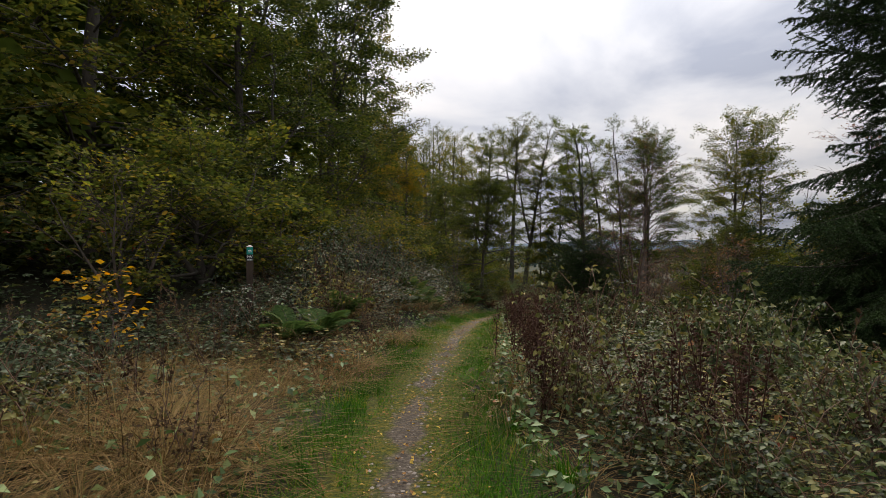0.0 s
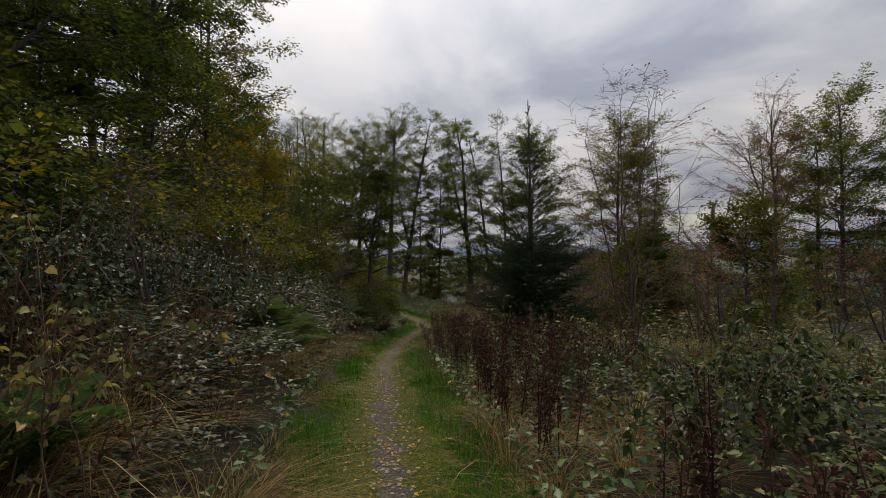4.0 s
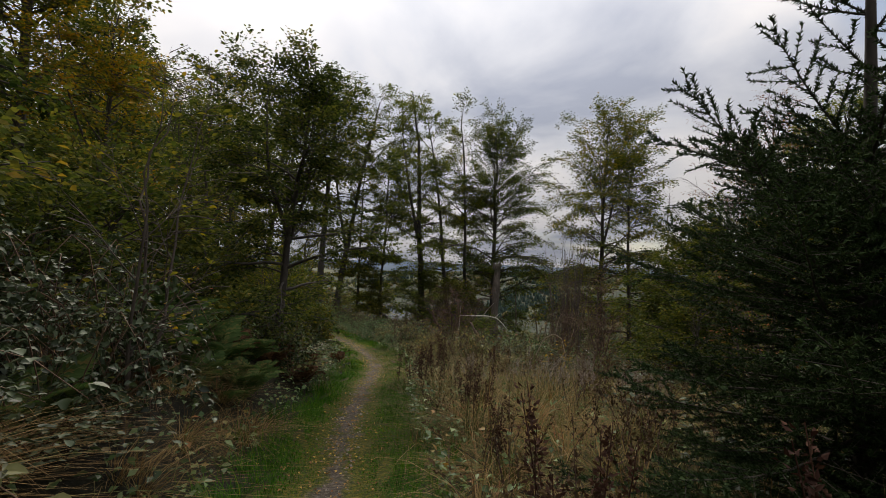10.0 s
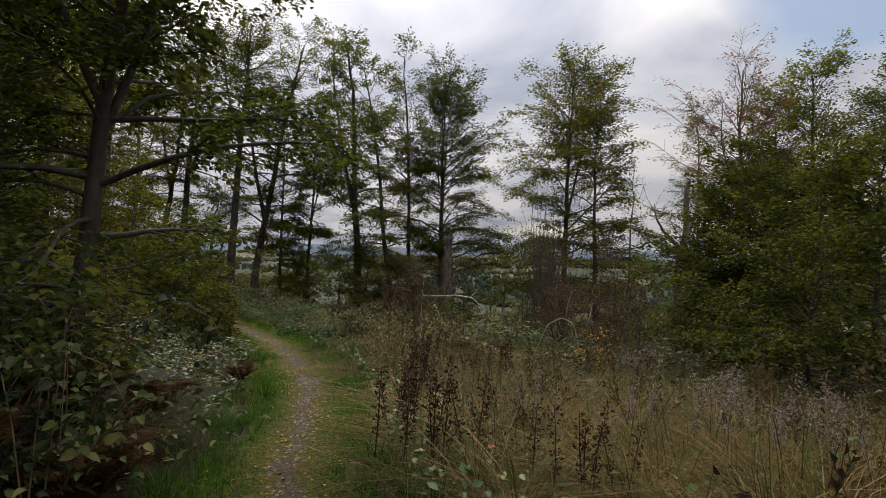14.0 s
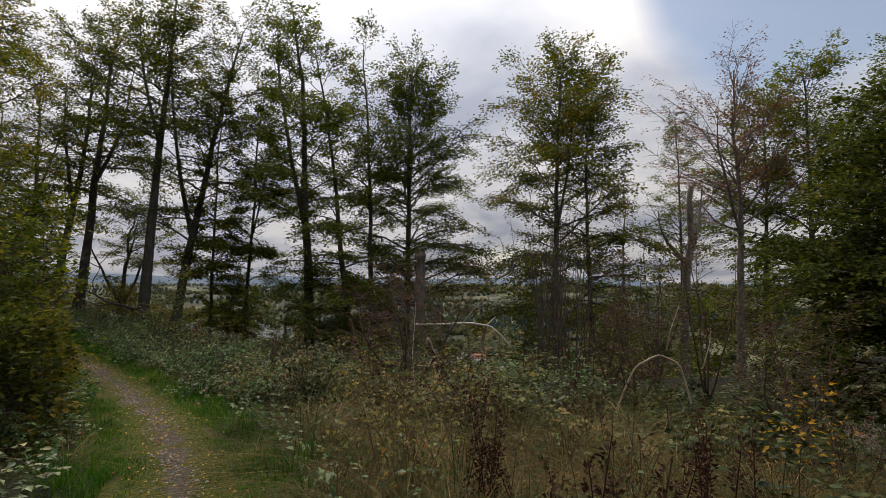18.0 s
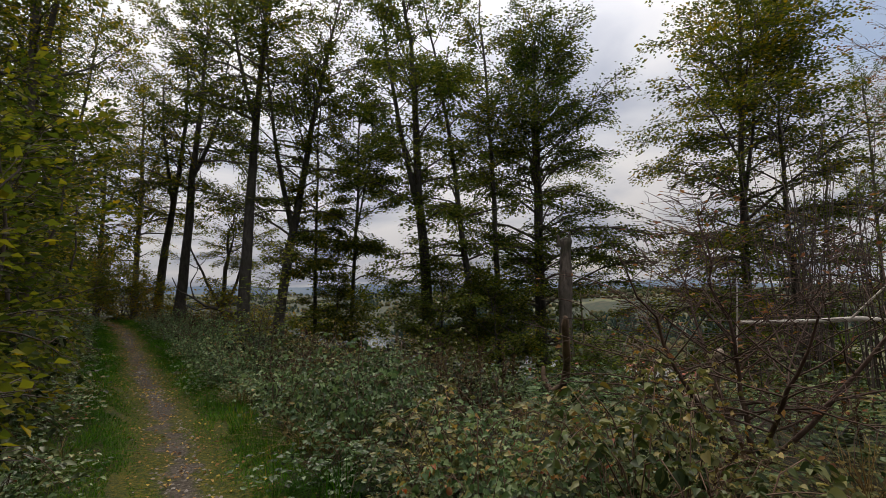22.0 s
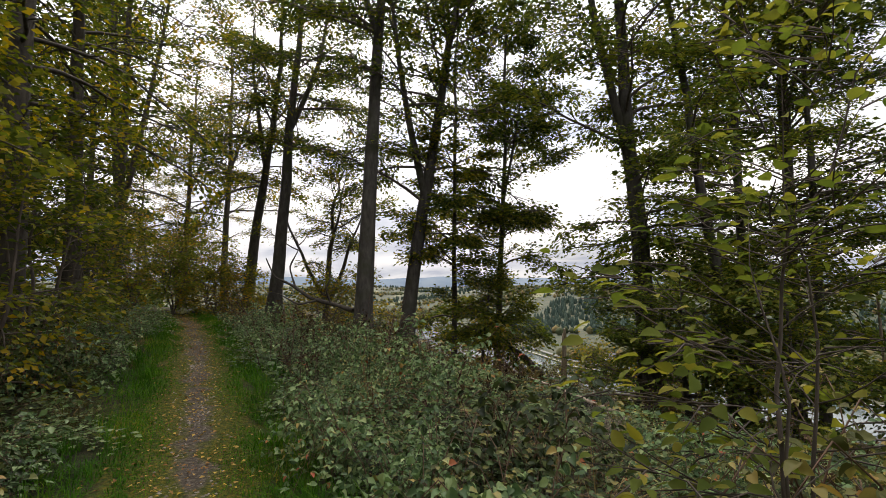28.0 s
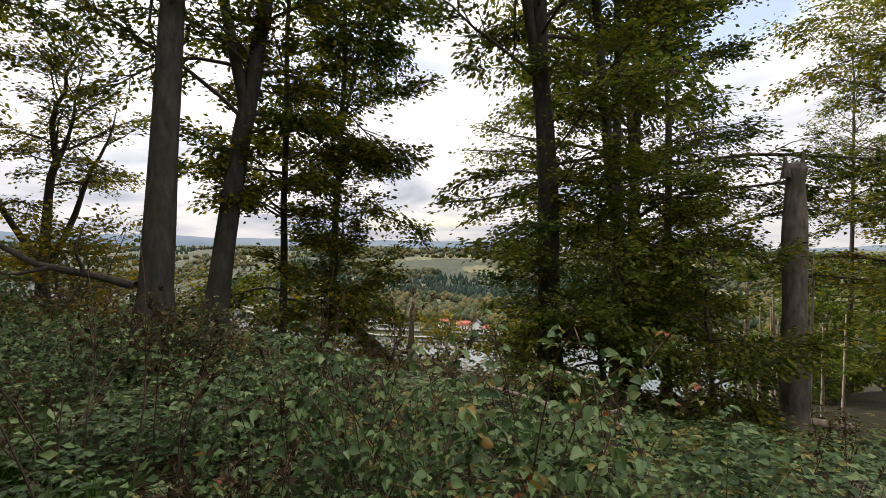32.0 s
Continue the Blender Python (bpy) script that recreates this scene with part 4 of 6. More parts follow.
broadleaf("hazel_sapling", 6.55, 43.75, 0.35, 0.012, "slender sapling with large yellow-green leaves", M_SAPLING, M_TWIG, lo=0.22, crown=0.72, limbs=30, n_leaf=400, size=0.060, seed=93, oval=True, forks=((0.1, 90, 0.35, 0.9), (0.12, 200, 0.3, 0.8)), category="sapling", tops=(15, 65))
for i, (x, y, top, c, m_) in enumerate(((3.45, 40.9, 1.5, 1.2, M_BEECH), (2.45, 44.8, 1.4, 1.1, M_BEECH), (3.6, 38.9, 0.9, 1.2, M_BEECH), (3.4, 42.8, 1.2, 1.1, M_BEECH), (3.85, 36.9, 0.0, 0.9, M_BEECH), (2.2, 39.8, 2.2, 1.3, M_BEECH), (1.3, 46.5, 2.6, 1.4, M_YELLOW), (1.6, 51.5, 1.8, 1.4, M_BEECH), (0.5, 56, 2.2, 1.5, M_BEECH), (-0.5, 61.0, 2.4, 1.6, M_YELLOW), (-1.4, 65, 2.2, 1.6, M_BEECH), (1.9, 49.4, 1.2, 1.2, M_BEECH), (-4.2, 12.0, 2.6, 1.3, M_YELLOW))):
    broadleaf("leafy_shrub", x, y, top, 0.035, "leafy shrub with yellowing leaves beside the path" if m_ is M_YELLOW else "dark green leafy shrub beside the path", m_, M_TWIG, lo=0.06, crown=c, limbs=38, n_leaf=1700, size=0.085, seed=100 + i, category="shrub", group="shrubs on the bank", forks=((0.05, 90, 0.5, 0.9), (0.05, 210, 0.5, 0.85)), tilt=0.8)

# bushes and trees that close the wood behind its edge
bush = broadleaf("wood_bush", -5.0, 10.5, 3.4, 0.08, "dense dark bush under the wood edge", M_WOOD, M_BARK_DARK, lo=0.03, crown=2.2, twigs=0.5, limbs=46, n_leaf=4200, size=0.105, seed=140, tops=(5, 70), tilt=0.8, category="bush", group="bushes under the wood edge", forks=((0.05, 90, 1.0, 0.9), (0.05, 230, 1.0, 0.8)))
for i, (x, y, s) in enumerate(((-6.5, 15, 1.1), (-5.0, 19.5, 1.0), (-5.5, 24.5, 1.15), (-3.6, 27.5, 1.0), (-4.5, 31, 1.1), (-2.4, 37.5, 1.0), (-3.2, 41.5, 1.1), (-8, 18, 1.3), (-8.5, 26, 1.4), (-7.5, 34, 1.4), (-1.2, 45.5, 0.9), (-2.2, 54, 0.8), (-4, 59.5, 0.9), (-2.8, 72, 0.8), (-8, 47, 1.3), (-9.5, 9, 1.2), (-2.6, 21.5, 0.85), (-1.4, 25.6, 0.9), (-0.4, 29.5, 0.85), (1.0, 32.5, 0.6), (-4.2, 14.6, 0.8), (-0.9, 23.0, 0.55), (1.5, 36.0, 0.6))):
    m = pose(x, y, float(height(x, y)) - 0.1, 0, 0, 47 * i) @ Matrix.Scale(s, 4)
    copy_thing(bush, m).matrix_basis = m
deep = broadleaf("wood_tree", -19, 14, 17, 0.26, DARK, M_BEECH_DARK, M_BARK_DARK, lo=0.05, crown=4.8, twigs=0.35, limbs=28, n_leaf=2300, size=0.48, seed=141, tilt=0.7, group=WOOD)
for i, (x, y, s) in enumerate(((-19, 22, 1.05), (-18.5, 31, 1.0), (-16, 39, 1.1), (-14.5, 48, 1.0), (-12.5, 57, 1.0), (-11.5, 67, 1.05), (-10, 77, 1.0), (-3, 90, 0.8), (-9, 92, 0.9), (-16, 84, 1.0), (-18, 4, 0.9), (-13.5, 14.5, 0.9), (-16.5, 17.8, 1.0), (-11.5, 24, 0.95), (-22, 10, 1.05), (-12, 9.5, 0.85), (-16, -5, 0.9), (-14, 63, 1.0))):
    m = pose(x, y, float(height(x, y)) - 0.1, 0, 0, 61 * i) @ Matrix.Scale(s, 4)
    copy_thing(deep, m).matrix_basis = m
for i, (x, y, top) in enumerate(((9.0, 16.5, 1.9), (11.5, 20, 2.0), (12.8, 15.5, 2.2), (16, 21.5, 2.6), (8.8, 21.5, 1.3), (14.5, 18, 2.6))):
    broadleaf("bare_shrub", x, y, top, 0.03, "thin half-bare shrub with rusty leaves", M_RUSSET, M_TWIG, lo=0.1, crown=1.2, limbs=26, n_leaf=260, size=0.06, seed=150 + i, bare=0.4, forks=((0.03, 40, 0.6, 0.95), (0.05, 160, 0.6, 0.9), (0.04, 280, 0.7, 0.85)), tops=(40, 78), droop=-0.3, category="shrub", group="half-bare shrubs in the clearing")
broadleaf("crooked_tree", 7.2, 66.3, 5.6, 0.17, "small crooked dark tree with twisting limbs", M_BEECH, M_BARK_DARK, lo=0.25, crown=2.4, limbs=34, n_leaf=3600, size=0.12, seed=160, wob=0.25, forks=((0.12, 80, 1.6, 0.8), (0.15, 270, 1.5, 0.75), (0.2, 180, 1.0, 0.9)))
for i, (x, y, top, m_) in enumerate(((6.7, 61.6, -0.7, M_YELLOW), (7.8, 64.4, -0.4, M_YELLOW), (17.2, 60.6, -3.3, M_YELLOW), (18.9, 58.6, -3.2, M_YELLOW), (13.6, 62.8, -2.6, M_YELLOW), (16.2, 63.0, -4.6, M_BEECH), (20.5, 58.6, -2.8, M_BEECH), (10.0, 63.8, -2.0, M_YELLOW), (24.5, 46.6, 0.6, M_BEECH_DARK), (22.8, 45.6, -0.6, M_BEECH_DARK), (26.5, 41, 1.0, M_BEECH), (15.2, 44.5, -2.4, M_BEECH_DARK))):
    broadleaf("leafy_shrub", x, y, top, 0.04, "yellow-green shrub on the brow of the slope" if m_ is M_YELLOW else "dark leafy shrub on the brow of the slope", m_, M_TWIG, lo=0.05, crown=1.5, limbs=34, n_leaf=900, size=0.12, seed=170 + i, category="shrub", group="shrubs on the brow", forks=((0.05, 90, 0.6, 0.9), (0.05, 210, 0.6, 0.85)), tilt=0.8)
broadleaf("wood_tree", 48.0, 51.5, 15.5, 0.2, "dark feathery tree at the foot of the spur", M_BEECH_DARK, M_BARK_DARK, lo=0.12, crown=3.2, limbs=46, n_leaf=5200, size=0.13, seed=181, group=ROW)
broadleaf("wood_tree", 29.0, 46.5, 11.0, 0.2, "dark feathery tree at the foot of the spur", M_BEECH_DARK, M_BARK_DARK, lo=0.12, crown=3.2, limbs=46, n_leaf=4600, size=0.15, seed=182, group=ROW)
broadleaf("amber_sapling", -3.8, 5.9, 1.25, 0.014, "thin sapling with a few amber yellow leaves", M_AMBER, M_TWIG, lo=0.3, crown=0.25, limbs=9, n_leaf=24, size=0.085, seed=190, category="sapling")
broadleaf("amber_sapling", 1.6, 45.2, 1.35, 0.02, "sapling with orange-yellow leaves over green ones", M_AMBER, M_TWIG, lo=0.5, crown=0.4, limbs=12, n_leaf=60, size=0.085, seed=191, category="sapling")
broadleaf("amber_sapling", 10.6, 29.8, -1.35, 0.012, "low sapling with amber leaves in the grass", M_AMBER, M_TWIG, lo=0.2, crown=0.35, limbs=12, n_leaf=26, size=0.065, seed=192, category="sapling")
broadleaf("bare_shrub", 0.25, 20.7, 2.3, 0.02, "thin bare shrub with a few yellow leaves", M_YELLOW, M_TWIG, lo=0.15, crown=0.9, limbs=22, n_leaf=130, size=0.05, oval=True, seed=195, bare=0.4, forks=((0.03, 40, 0.5, 0.95), (0.05, 160, 0.5, 0.9)), tops=(40, 75), droop=-0.2, category="shrub")
broadleaf("bare_shrub", -2.0, 12.2, 2.3, 0.02, "thin bare shrub with a few yellow leaves", M_YELLOW, M_TWIG, lo=0.15, crown=1.0, limbs=22, n_leaf=200, size=0.055, oval=True, seed=196, bare=0.4, forks=((0.03, 40, 0.5, 0.95), (0.05, 160, 0.5, 0.9)), tops=(40, 75), droop=-0.2, category="shrub")
broadleaf("bare_shrub", -5.2, 8.2, 2.9, 0.03, "thin pale shrub with yellow-green top leaves", M_SAPLING, M_TWIG, lo=0.35, crown=1.2, limbs=26, n_leaf=420, size=0.09, seed=197, bare=0.3, forks=((0.03, 40, 0.7, 0.95), (0.05, 160, 0.7, 0.9), (0.05, 270, 0.8, 0.9)), tops=(40, 75), droop=-0.2, category="shrub")
for i, (x, y, s) in enumerate(((40, 53, 0.5), (48, 55, 0.6), (56, 50, 0.7), (60, 60, 0.7), (45, 48, 0.5), (36, 51.5, 0.35), (70, 56, 0.7), (66, 66, 0.8))):
    m = pose(x, y, float(height(x, y)) - 0.1, 0, 0, 83 * i) @ Matrix.Scale(s, 4)
    copy_thing(deep, m).matrix_basis = m

# leafy shrubs that close the end of the path
for i, (x, y, top, m_) in enumerate(((2.7, 65.0, -0.2, M_YELLOW), (1.2, 64.6, 0.9, M_SAPLING), (3.6, 66.6, 0.3, M_YELLOW), (-0.6, 66.5, 2.0, M_YELLOW), (2.0, 68.0, 1.6, M_SAPLING), (0.6, 69.5, 2.6, M_YELLOW))):
    broadleaf("leafy_shrub", x, y, top, 0.035, "yellow-green shrub at the end of the path", m_, M_TWIG, lo=0.05, crown=1.3, limbs=40, n_leaf=1700, size=0.10, seed=300 + i, category="shrub", group="shrubs at the end of the path", forks=((0.05, 90, 0.6, 0.9), (0.05, 210, 0.6, 0.85)), tilt=0.8)

# dense low beeches and bushes of the brow, seen past the last bend
broadleaf("young_beech", 17.0, 51.6, 0.1, 0.07, "bushy young beech with spreading low sprays", M_BEECH, lo=0.05, crown=2.2, limbs=40, n_leaf=4500, size=0.11, seed=210, tops=(0, 60))
broadleaf("leafy_shrub", 3.9, 35.3, -0.75, 0.02, "leafy shrub with yellowing leaves beside the path", M_HORNBEAM, M_TWIG, lo=0.05, crown=0.6, limbs=40, n_leaf=1100, size=0.085, seed=212, category="shrub", group="shrubs on the bank", forks=((0.05, 90, 0.5, 0.9), (0.05, 210, 0.5, 0.85)), tilt=0.8)
for i, (x, y, top) in enumerate(((12.8, 30.6, -0.8), (13.6, 33.6, -0.7), (14.6, 34.9, 0.6), (16.6, 35.0, 1.6), (15.2, 33.0, 0.9))):
    broadleaf("bare_shrub", x, y, top, 0.025, "thin brown half-withered shrub", M_WEED, M_REDTWIG, lo=0.08, crown=1.0, limbs=28, n_leaf=600, size=0.055, seed=220 + i, bare=0.25, forks=((0.03, 40, 0.6, 0.95), (0.05, 160, 0.6, 0.9), (0.04, 280, 0.7, 0.85)), tops=(35, 75), droop=-0.2, category="shrub", group="half-bare shrubs in the clearing")

# ---------------------------------------------------------------- undergrowth
def bramble_proto(seed, mat, n_cane=18, nodes=15, R=1.0, Hh=0.8, size=0.076, oval=True):
    rg = np.random.default_rng(seed)
    cg, lg = Geo(), Geo()
    P, D = [], []
    for i in range(n_cane):
        az = rg.uniform(0, 6.283)
        r = R * rg.uniform(0.5, 1.15)
        h = Hh * (rg.uniform(0.5, 1.05) if i % 6 else rg.uniform(1.1, 1.3))
        s = np.linspace(0, 1, 6)
        o = rg.uniform(-0.35, 0.35, 2) * R
        c = np.stack([o[0] + np.sin(az) * r * s, o[1] + np.cos(az) * r * s, h * (np.sin(np.pi * np.minimum(s * 0.8 + 0.02, 1))) + rg.normal(0, 0.02, 6)], 1)
        tube(cg, c, np.linspace(0.007, 0.002, 6), 3, 0, cap=False)
        p, d = along(c, np.clip(np.linspace(0.12, 1, nodes) + rg.normal(0, 0.02, nodes), 0, 0.999))
        P.append(p); D.append(d)
    P, D = np.concatenate(P), np.concatenate(D)
    # a share of leaves low down inside the bush
    n = len(P)
    low = P * [1, 1, 0.5] + rg.normal(0, 0.12, (n, 3)) * [1, 1, 0.5]
    low = np.abs(low * [0, 0, 1]) + low * [1, 1, 0]
    for inner, Q in ((False, P), (True, low)):
        out = rg.normal(0, 1, (n, 3)) * [1, 1, 0.3]
        st = unit(out) * rg.uniform(0.03, 0.10, (n, 1)) + [0, 0, 0.02]
        for k, turn in enumerate((0, 1.2, -1.2)[:2 if inner else 3]):
            c, s = math.cos(turn), math.sin(turn)
            f = np.stack([out[:, 0] * c - out[:, 1] * s, out[:, 0] * s + out[:, 1] * c, out[:, 2] - 0.15], 1)
            up = np.array([0, 0, 1.0]) + rg.normal(0, 0.5, (n, 3))
            sz = size * rg.uniform(0.55, 1.25, n) * (1 if k == 0 else 0.85)
            (round_leaves if oval else leaves)(lg, Q + st, f, up, sz, sz * 0.74, 0.2)
    return cg.mesh("cane_tangle", M_CANE), lg.mesh("foliage", mat)


def mesh_arrays(me):
    v = np.empty(len(me.vertices) * 3, np.float32); me.vertices.foreach_get("co", v)
    st = np.empty(len(me.polygons), np.int32); me.polygons.foreach_get("loop_start", st)
    tt = np.empty(len(me.polygons), np.int32); me.polygons.foreach_get("loop_total", tt)
    lv = np.empty(len(me.loops), np.int32); me.loops.foreach_get("vertex_index", lv)
    t3, q4 = st[tt == 3], st[tt == 4]
    return v.reshape(-1, 3), lv[t3[:, None] + np.arange(3)], lv[q4[:, None] + np.arange(4)]


def open_spots(spots):
    """Leaves the bushes out where ferns and dead boughs stand free."""
    free = ((0.8, 22.3, 1.2), (0.7, 23.7, 1.5), (-1.0, 14.2, 0.9), (-1.0, 15.2, 0.95), (10.9, 40.3, 1.25), (12.7, 39.4, 1.3), (11.8, 38.1, 0.9), (11.3, 52.2, 1.3), (10.4, 51.4, 0.9), (7.2, 24.3, 1.3))
    return [p for p in spots if all((p[0] - x) ** 2 + (p[1] - y) ** 2 > r * r for x, y, r in free)]


def carpet(meshes, spots, name, label, category, mat):
    """Plants too many or too far to count, joined into one."""
    g = Geo()
    if "bramble" in name:
        spots = open_spots(spots)
    arr = [mesh_arrays(me) for me in meshes]
    for i, (x, y, s, hs) in enumerate(spots):
        v, t, q = arr[i % len(arr)]
        a = i * 2.4
        R = np.array([[math.cos(a), math.sin(a), 0], [-math.sin(a), math.cos(a), 0], [0, 0, 1]])
        g.add((v * [s, s, hs]) @ R + [x, y, float(height(x, y)) - 0.02], t, q)
    tagged(new(name, g.mesh(name, mat)), label, category, kind="stuff")


def plant(protos, spots, name, label, category, group):
    """One plant with parts from each proto, then copies on the spots (x, y, scale, height scale)."""
    made = {}
    spots = open_spots(spots)
    away = [p for p in spots if abs(p[0] - float(path_x(p[1]))) > 4.2]
    spots = [p for p in spots if p not in away]
    away = [(x, y, s, hs * 0.75) for x, y, s, hs in away]
    if away:
        mt = protos[0][1].materials[0]
        carpet([bramble_proto(260 + k, mt, 10, 7, 1.0, 0.8, 0.115, False)[1] for k in range(3)], away, "bramble_thicket", "continuous bramble thicket away from the path", "bushes", mt)
    for i, (x, y, s, hs) in enumerate(spots):
        k = i % len(protos)
        m = pose(x, y, float(height(x, y)) - 0.02, 0, 0, (i * 137.5) % 360) @ Matrix.Diagonal((s, s, hs, 1))
        if k not in made:
            ob = new(name)
            for pn, me in zip(("cane_tangle", "foliage"), protos[k]):
                part(pn, me, ob, kind="stuff")
            made[k] = tagged(ob, label, category, group)
            ob.matrix_basis = m
        else:
            ob = copy_thing(made[k], m)
            ob.matrix_basis = m


def scatter(n, ylo, yhi, dlo, dhi, seed, gap):
    """Places along the path, dlo to dhi metres beside it, no nearer than gap to each other."""
    rg = np.random.default_rng(seed)
    got = []
    for _ in range(n * 14):
        y = rg.uniform(ylo, yhi)
        x = float(path_x(y)) + rg.uniform(dlo, dhi)
        if all((x - a) ** 2 + (y - b) ** 2 > gap * gap for a, b in got):
            got.append((x, y))
            if len(got) >= n:
                break
    return got


green = [bramble_proto(200 + i, M_BRAMBLE) for i in range(4)]
pale = [bramble_proto(210 + i, M_BRAMBLE_PALE, 20, 16, 1.0, 0.8, 0.064) for i in range(4)]
rg4 = np.random.default_rng(44)
brow_low = lambda x, y: 1 - 0.68 * float(ramp01(0.55 * x + 0.835 * y, 46, 51) * ramp01(x - path_x(y), 3, 5))
sc = lambda pts, lo, hi, h: [(x, y, u, u * h * rg4.uniform(0.35, 1.45) * brow_low(x, y)) for (x, y), u in zip(pts, rg4.uniform(lo, hi, len(pts)))]
LB = "bramble bushes of the undergrowth"
plant(pale, sc([p for p in scatter(84, 1.0, 24, -7.5, -1.6, 1, 0.8) if p[1] > 6 or p[0] < -2.6], 0.7, 1.0, 0.72), "bramble_bush", "greyish green bramble bush with drooping canes", "bush", LB)
fine = [bramble_proto(220 + i, M_BRAMBLE_DARK, 22, 17, 1.0, 0.8, 0.058) for i in range(3)]
murky = [bramble_proto(240 + i, M_BRAMBLE_DARK) for i in range(4)]
plant(pale, sc(scatter(26, 11, 25, -4.2, -1.7, 36, 0.75), 0.9, 1.15, 1.15), "bramble_bush", "tall greyish green bramble bush on the bank", "bush", LB)
varied = [bramble_proto(230 + i, M_VARIED, 17, 13, 1.0, 0.95, 0.060) for i in range(3)]
plant(fine, sc(scatter(11, 1.8, 6.5, 1.7, 4.2, 21, 0.95), 0.75, 1.0, 1.0), "bramble_bush", "dark green bramble bush with small dense leaves", "bush", LB)
plant(murky, sc(scatter(24, 5.5, 13, 1.8, 7.0, 2, 1.0) + scatter(8, 1.5, 6, 4.6, 8, 22, 1.0), 0.8, 1.1, 1.05), "bramble_bush", "dark green bramble bush with some red leaves", "bush", LB)
plant(pale, sc(scatter(22, 12, 30, 3.5, 12, 3, 1.4), 0.8, 1.1, 0.8), "bramble_bush", "low greyish bramble bush in dry grass", "bush", LB)
plant(varied, sc(scatter(6, 3, 13.5, 1.5, 6.5, 25, 1.2) + scatter(16, 2, 24, -6, -1.6, 26, 1.3), 0.7, 1.0, 1.1), "bramble_bush", "bramble bush turning yellow and brown", "bush", LB)
plant(varied, sc(scatter(14, 31, 37, 1.4, 6.5, 48, 0.9) + scatter(32, 33, 60, 1.1, 8.5, 27, 1.0), 0.6, 1.0, 1.1), "bramble_bush", "bramble bush turning yellow and brown", "bush", LB)
plant(green, sc(scatter(58, 35.0, 57, 0.95, 2.4, 28, 0.52), 0.5, 0.75, 1.1), "bramble_bush", "dense green bramble bush at the edge of the path", "bush", LB)
plant(murky, sc(scatter(28, 28.5, 34.5, 4.2, 10, 34, 1.0), 0.8, 1.1, 0.9), "bramble_bush", "dark green bramble bush among withered weeds", "bush", LB)
plant(murky, sc(scatter(30, 34, 56, 1.8, 7, 47, 1.3), 0.8, 1.1, 0.95), "bramble_bush", "dark green bramble bush on the slope", "bush", LB)
plant(green, sc(scatter(52, 35, 58, 2.2, 10.5, 4, 1.0), 0.85, 1.15, 0.85), "bramble_bush", "low green bramble bush covering the slope", "bush", LB)
plant(green, sc(scatter(40, 34, 60, -2.4, -1.05, 35, 0.6), 0.5, 0.75, 1.0), "bramble_bush", "small bramble bush at the edge of the path", "bush", LB)
plant(murky, sc(scatter(46, 24, 60, -5.0, -1.5, 5, 1.0), 0.8, 1.1, 0.95), "bramble_bush", "dark bramble bush on the bank beside the path", "bush", LB)
far_b = sc(scatter(34, 2, 45, 8, 22, 6, 2.2), 1.6, 2.2, 0.65) + sc(scatter(30, 2, 45, -16, -7, 7, 2.0), 1.6, 2.2, 0.75) + sc(scatter(24, 40, 62, 9, 20, 8, 1.9), 1.5, 2.0, 0.55)
carpet([bramble_proto(270 + k, M_BRAMBLE_DARK, 12, 9, 1.0, 0.8, 0.085, False)[1] for k in range(3)], far_b, "bramble_thicket", "wide bramble thickets further off the path", "bushes", M_BRAMBLE_DARK)


def tuft_proto(seed, n=150, h=0.62, spread=0.8, w=0.006):
    rg = np.random.default_rng(seed)
    g = Geo()
    a, r = rg.uniform(0, 6.283, n), np.abs(rg.normal(0, 0.11, n))
    root = np.stack([np.sin(a) * r, np.cos(a) * r, 0 * a], 1)
    hh = h * rg.uniform(0.5, 1.2, n)
    a = a + rg.normal(0, 0.7, n)
    ln = np.stack([np.sin(a), np.cos(a)], 1) * (hh * rg.uniform(0.15, 1.0, n) * spread * 1.6)[:, None] + rg.normal(0, 0.06, (n, 2)) + rg.normal(0, 0.16, 2)
    blades(g, root, ln, hh, w * rg.uniform(0.6, 1.3, n), 3)
    return g


dry = [(tuft_proto(300 + i, 170, 0.60, 1.5, 0.0060).mesh("blades", M_DRY),) for i in range(5)]
meadow = [(tuft_proto(305 + i, 150, 0.58, 1.5, 0.0065).mesh("blades", M_MEADOW),) for i in range(4)]
lush = [(tuft_proto(310 + i, 90, 0.4, 0.5, 0.009).mesh("blades", M_GRASS),) for i in range(3)]


def tufts(protos, spots, name, label, group):
    made = {}
    for i, (x, y, s, hs) in enumerate(spots):
        k = i % len(protos)
        m = pose(x, y, float(height(x, y)) - 0.02, 0, 0, (i * 137.5) % 360) @ Matrix.Diagonal((s, s, hs, 1))
        if k in made:
            ob = made[k].copy()
            scene.collection.objects.link(ob)
        else:
            ob = made[k] = tagged(new(name, protos[k][0]), label, "grass tuft", group)
        ob.matrix_basis = m


